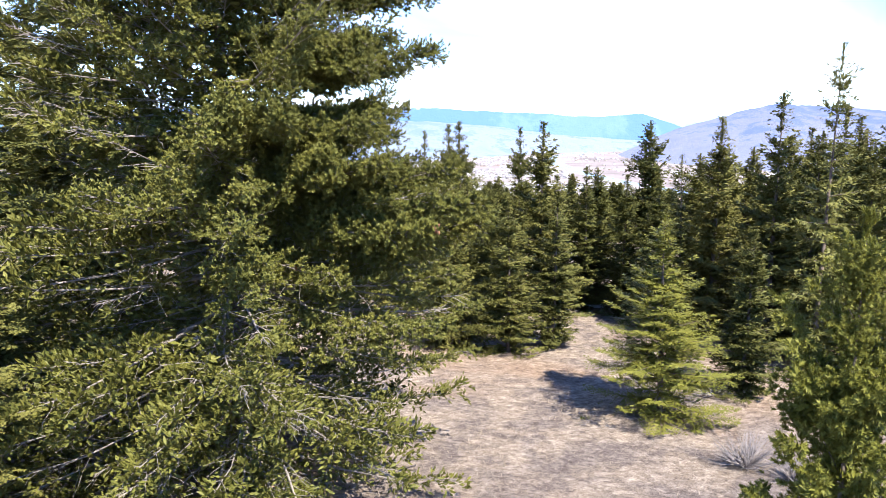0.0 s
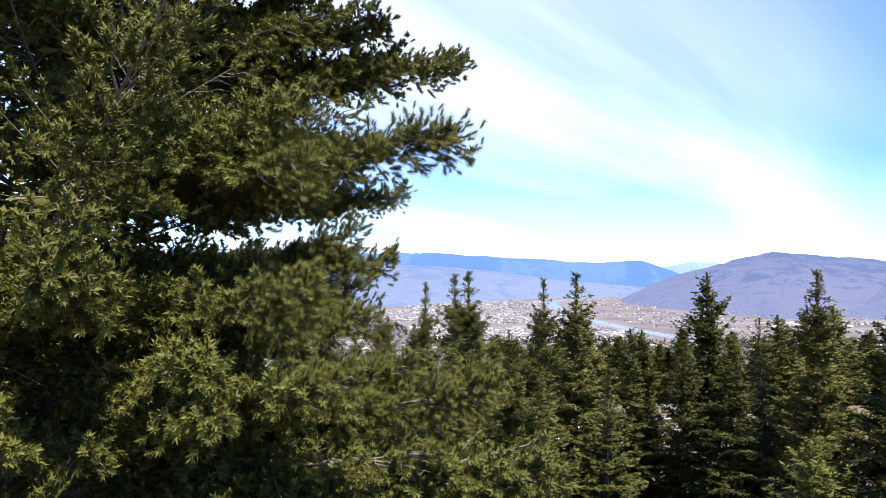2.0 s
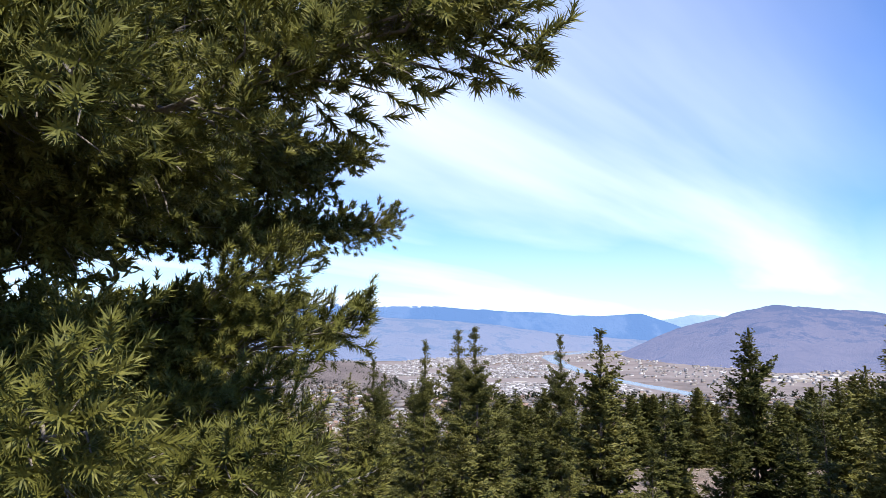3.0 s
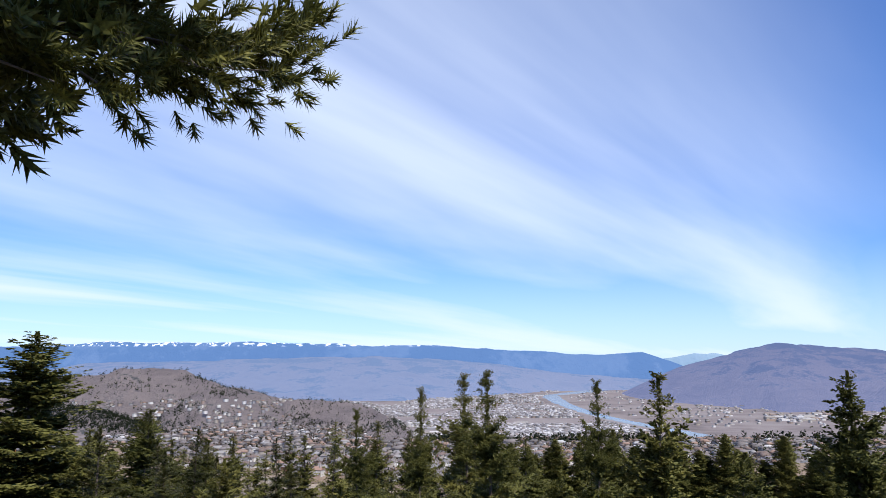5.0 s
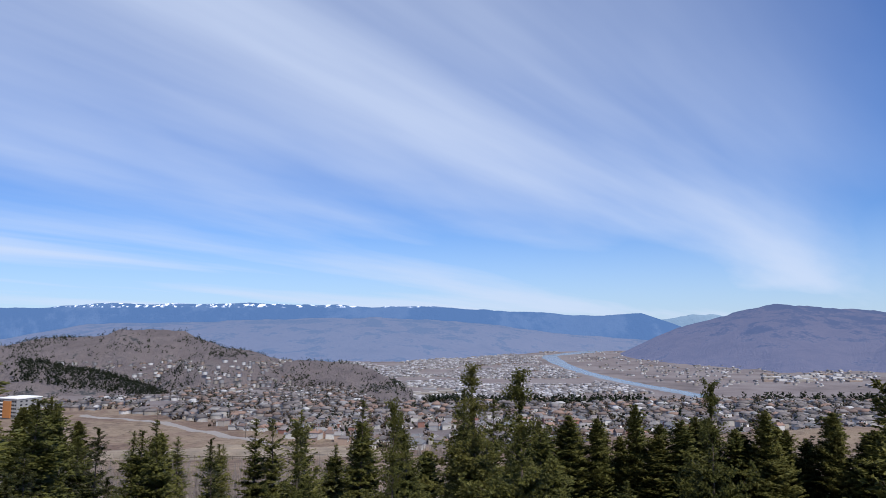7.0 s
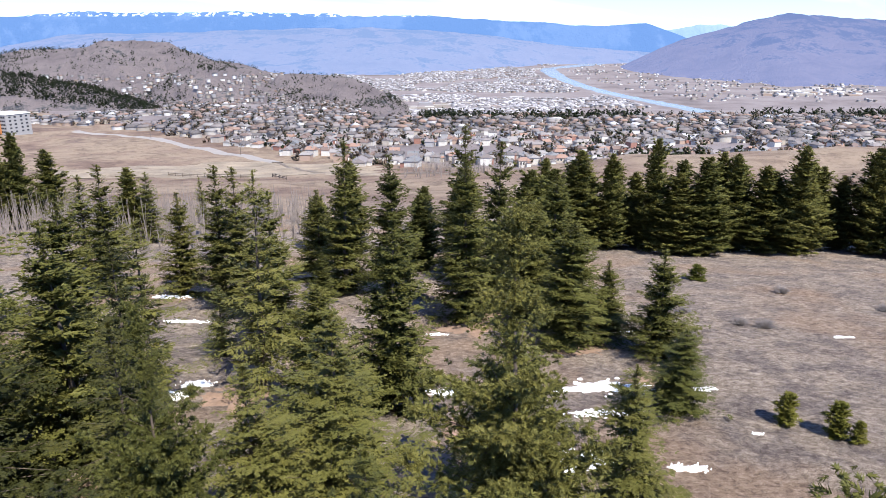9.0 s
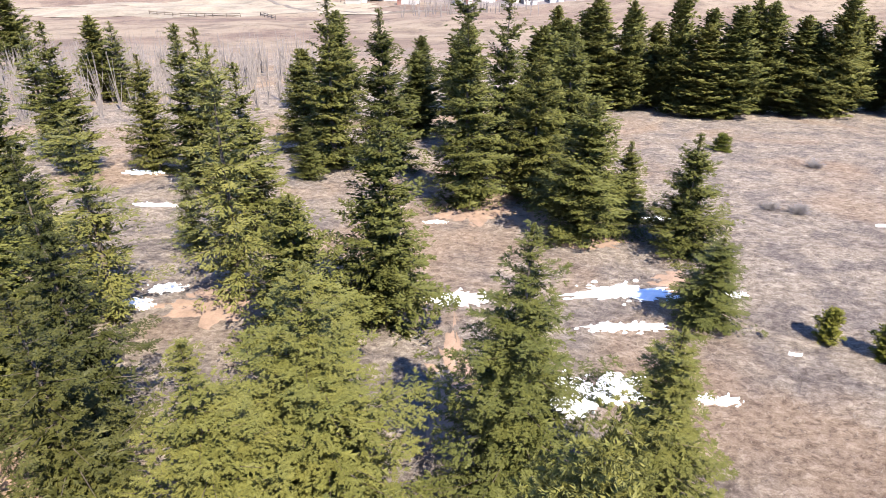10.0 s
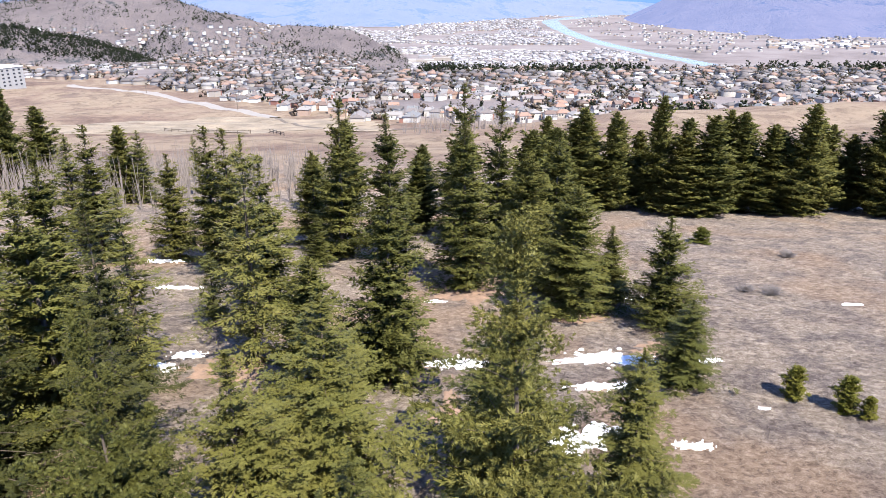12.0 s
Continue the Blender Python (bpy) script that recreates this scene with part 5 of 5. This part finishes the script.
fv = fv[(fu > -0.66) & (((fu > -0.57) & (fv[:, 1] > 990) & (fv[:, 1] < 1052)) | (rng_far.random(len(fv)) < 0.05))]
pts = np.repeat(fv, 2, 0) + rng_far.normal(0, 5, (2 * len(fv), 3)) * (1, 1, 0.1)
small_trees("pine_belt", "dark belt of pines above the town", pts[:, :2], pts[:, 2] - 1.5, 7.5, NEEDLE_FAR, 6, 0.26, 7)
pts = [(85 + town.uniform(0, 75), 330 + town.uniform(0, 25)) for k in range(26)]
small_trees("knoll_trees", "conifers behind the grassy knoll", pts, [float(height(*q)) - 0.5 for q in pts], 9, NEEDLE_FAR, 7, 0.17, 46)


# ---------------------------------------------------------------- small things on the slope
def snow_sheet(x, y, w, d, n, rings, seed, ragged):
    """A thin lumpy sheet with a ragged rim that runs into the grass."""
    a = np.arange(n) * 2 * math.pi / n
    out = np.clip(1 + ragged * (1.5 * fbm(np.cos(a) * 1.5 + seed, np.sin(a) * 1.5, 5, seed) + 1.5 * fbm(np.cos(a) * 7 + seed, np.sin(a) * 7, 4, seed + 5)), 0.25, 1.8)
    verts, faces = [], []
    for k in range(1, rings + 1):
        r = k / rings
        px, py = x + w / 2 * r * out * np.cos(a), y + d / 2 * r * out * np.sin(a)
        lump = 0.12 * fbm(px * 3.0, py * 3.0, 3, 4)
        verts.append(np.column_stack([px, py, height(px, py) + (0.05 * (1 - r**2) + lump + 0.03 if k < rings else -0.04)]))
    for k in range(rings - 1):
        for j in range(n):
            faces.append((k * n + j, (k + 1) * n + j, (k + 1) * n + (j + 1) % n, k * n + (j + 1) % n))
    verts.append(np.array([[x, y, float(height(x, y)) + 0.08]]))
    faces += [(j, (j + 1) % n, rings * n) for j in range(n)]
    me = bpy.data.meshes.new("snow")
    me.from_pydata(np.concatenate(verts).tolist(), [], faces)
    me.polygons.foreach_set("use_smooth", np.ones(len(faces), bool))
    return me


def snow_patch(x, y, w, d, seed):
    """A melting patch and the crumbs that are left round it."""
    rng = np.random.default_rng(seed)
    sheet = part("snow_patch", snow_sheet(x, y, w, d, 72, 7, seed, 1.0), SNOW, None)
    for k in range(16):
        far, g = rng.uniform(0.75, 1.25), rng.uniform(0, 6.28)
        size = rng.uniform(0.03, 0.09) * w
        part("crumb", snow_sheet(x + w * 0.55 * far * math.cos(g), y + d * 0.6 * far * math.sin(g), size, size * 0.5, 14, 2, seed * 20 + k, 1.3), SNOW, sheet)
    return tagged(sheet, "melting patch of old white snow on dry grass", "snow", "snow patches")


for k, (x, y, w, d) in enumerate(((1.2, 74.8, 2.6, 1.1), (8.3, 75.2, 4.4, 1.5), (5.6, 68.4, 3.0, 1.7), (4.5, 67.7, 1.6, 0.9), (12.7, 74.9, 1.2, 0.5), (9.6, 67.9, 1.3, 0.5), (-18.5, 92.8, 2.6, 0.8), (-15.5, 86.5, 2.4, 0.6),
                                  (-11.3, 75.9, 1.5, 0.8), (-12.1, 74.5, 1.4, 0.9), (0.3, 83.5, 1.0, 0.5), (12.4, 83.8, 2.0, 0.5), (7.5, 72.4, 3.0, 0.7), (24.0, 82.5, 0.9, 0.25), (13.3, 70.4, 0.4, 0.2), (33.4, 112.5, 9.0, 1.0), (11.2, 48.2, 2.2, 1.4))):
    snow_patch(x, y, w, d, 50 + k)


LITTER = plain("fallen_fir_needles", (0.225, 0.150, 0.108), 0.95, vary=0.4, scale=1.6, bump=0.6)
for k, (x, y, w, d) in enumerate(((2.6, 85.2, 5.6, 4.2), (5.5, 84.0, 5.0, 3.4), (1.0, 69.0, 2.4, 7.5), (-4.0, 66.0, 5.5, 5.0), (-3.4, 58.5, 6.0, 5.0), (8.2, 80.8, 4.6, 2.6), (-1.8, 74.2, 4.0, 3.2), (-12.0, 66.0, 6.0, 6.0), (-9.0, 74.5, 5.0, 3.5), (2.6, 62.5, 4.6, 4.2), (-5.6, 18.6, 9.0, 8.0), (11.3, 76.2, 3.4, 2.2))):
    litter = part("needle_litter", snow_sheet(x, y, w, d, 64, 9, 300 + k, 0.8), LITTER, None)
    litter.location.z = -0.05
    tagged(litter, "reddish-brown fallen needles under the firs", "needle litter", "needle litter")


HAY = plain("pale_mown_hay", (0.218, 0.176, 0.128), 0.95, vary=0.5, scale=0.09)
hay = part("hay_field", snow_sheet(-92, 352, 150, 84, 90, 14, 411, 0.5), HAY, None)
hay.location.z = 0.14
tagged(hay, "pale yellow mown grass on the meadow", "field", kind="structure")


def twiggy_bush(name, label, x, y, tall, wide, stems, material, group, seed, thick=0.008):
    """A bare bush: many thin stems fanning up from one root, each forked."""
    rng = np.random.default_rng(seed)
    a = rng.uniform(0, 6.28, stems)
    out = rng.uniform(0.05, 1, stems) ** 0.7
    s = np.linspace(0, 1, 4)[None, :, None]
    tips = np.stack([wide * out * np.cos(a), wide * out * np.sin(a), tall * (1.05 - 0.5 * out**2) * rng.uniform(0.7, 1.1, stems)], -1)
    line = tips[:, None] * s + rng.normal(0, 0.05 * tall, (stems, 4, 3)) * (s > 0)
    fork = line[:, 1:2] + (line[:, 3:] - line[:, 1:2] + rng.normal(0, 0.18 * tall, (stems, 1, 3))) * s
    lines = np.concatenate([line, fork])
    v, f = tubes(lines, np.tile(thick * np.array((1.3, 1.0, 0.7, 0.4)), (2 * stems, 1)), 3)
    ob = part(name, mesh_arrays(name, v, f), material, None)
    ob.matrix_basis = pose(x, y, float(height(x, y)) - 0.05)
    return tagged(ob, label, "bush", group)


for k, (x, y, h, w) in enumerate(((10.3, 21.6, 1.1, 1.2), (11.4, 20.6, 0.8, 0.8), (19.1, 85.3, 0.5, 0.6), (20.2, 84.4, 0.6, 0.8), (25.5, 93.0, 0.6, 0.7), (30.0, 88.0, 0.5, 0.6), (16.5, 88.0, 0.4, 0.6))):
    twiggy_bush("sagebrush", "grey-lilac sagebrush on dry grass", x, y, h, w, 100, SAGE, "sagebrush", 90 + k, 0.012)
twiggy_bush("branch_pile", "dead grey branches lying under a fir", 12.2, 29.0, 0.45, 1.3, 40, TWIG, "", 99, 0.02)


def thicket(places, seed):
    rng = np.random.default_rng(seed)
    lines = []
    for x, y, h in places:
        base = np.array([x, y, float(height(x, y))])
        for _ in range(7):
            tip = base + (rng.normal(0, 0.35), rng.normal(0, 0.35), h * rng.uniform(0.6, 1.1))
            lines.append(base + (tip - base) * np.linspace(0, 1, 3)[:, None] + rng.normal(0, 0.06, (3, 3)))
    v, f = tubes(np.array(lines), np.tile((0.045, 0.032, 0.012), (len(lines), 1)), 3)
    return tagged(part("aspen_thicket", mesh_arrays("aspen_thicket", v, f), STEM, None), "bare pale stems of an aspen thicket", "thicket", kind="stuff")


thicket([(town.uniform(-58, -14), town.uniform(108, 150), town.uniform(2.5, 5.5)) for _ in range(420)] + [(town.uniform(-10, 30), town.uniform(250, 400), town.uniform(3, 6)) for _ in range(150)], 14)


def young_fir(x, y, tall, wide, label):
    return plant("seedling", x, y, tall, wide, label, "seedling firs")


young_fir(14.9, 71.4, 1.5, 0.5, "small young fir alone in the grass")
young_fir(16.4, 70.2, 1.55, 0.52, "small young fir alone in the grass")
young_fir(16.9, 69.6, 1.0, 0.32, "small thin young fir in the grass")
young_fir(21.0, 97.5, 1.3, 0.7, "low round young fir near the belt of firs")


def rail_fence(path, label):
    """A log fence: posts and two rails a bay."""
    thing = new("rail_fence")
    for (x0, y0), (x1, y1) in zip(path[:-1], path[1:]):
        n = max(2, int(math.hypot(x1 - x0, y1 - y0) / 4))
        ends = []
        for k in range(n + 1):
            x, y = x0 + (x1 - x0) * k / n, y0 + (y1 - y0) * k / n
            z = float(height(x, y))
            ends.append((x, y, z))
            v, f = tubes(np.array([[(x, y, z - 0.4), (x, y, z + 1.4)]]), np.array([[0.14, 0.12]]), 6)
            part("post", mesh_arrays("post", v, f), LOG, thing)
        for a, b in zip(ends[:-1], ends[1:]):
            for up in (0.6, 1.15):
                v, f = tubes(np.array([[(a[0], a[1], a[2] + up), (b[0], b[1], b[2] + up)]]), np.array([[0.13, 0.11]]), 5)
                part("rail", mesh_arrays("rail", v, f), LOG, thing)
    return tagged(thing, label, "fence", "rail fences")


rail_fence(((-104, 318), (-76, 302), (-66, 300)), "dark log rail fence on the meadow")
rail_fence(((-58, 296), (-50, 282)), "dark log rail fence on the meadow")


def utility_pole(x, y):
    thing = new("utility_pole")
    z = float(height(x, y))
    v, f = tubes(np.array([[(0, 0, -1), (0, 0, 9)]]), np.array([[0.2, 0.14]]), 8)
    part("pole", mesh_arrays("pole", v, f), LOG, thing)
    bm = bmesh.new()
    box(bm, -1.2, -0.08, 8.2, 1.2, 0.08, 8.4)
    part("crossarm", bm, LOG, thing)
    thing.matrix_basis = pose(x, y, z)
    return tagged(thing, "dark wooden utility pole beside the road", "pole", "utility poles")


for x, y in ((-103, 420), (-40, 372), (-190, 520)):
    utility_pole(x, y)


def dry_grass():
    """Tufts of dead grass: narrow bent blades over the near slope."""
    rng = np.random.default_rng(55)
    n = 260000
    y = 8 + 105 * rng.random(n) ** 0.9
    x = rng.uniform(-0.62, 0.62, n) * (y * 0.75 + 12)
    keep = (value_noise(x / 3, y / 3, 8) > rng.random(n) * 0.7) & (value_noise(x / 0.8, y / 0.8, 9) > rng.random(n) * 0.8)
    x, y = x[keep], y[keep]
    n = len(x)
    size = rng.uniform(0.07, 0.19, n)
    p = np.stack([x, y, height(x, y) - 0.02], -1)
    way = np.stack([rng.normal(0, 0.55, n), rng.normal(0, 0.55, n), np.ones(n)], -1)
    v, f = spread_tufts(p, way, size, rng, "blade")
    mat, nn, l, q = stuff_nodes("dead_grass_blades")
    c = ramp_node(nn, l, nn.new("ShaderNodeNewGeometry").outputs["Random Per Island"], [(0.0, (0.17, 0.135, 0.105)), (0.5, (0.225, 0.182, 0.145)), (1.0, (0.285, 0.238, 0.19))])
    l.new(c, q.inputs["Base Color"])
    q.inputs["Roughness"].default_value = 0.9
    return tagged(part("dry_grass", mesh_arrays("dry_grass", v, f), mat, None), "tufts of dead straw-coloured grass", "grass", kind="stuff")


dry_grass()
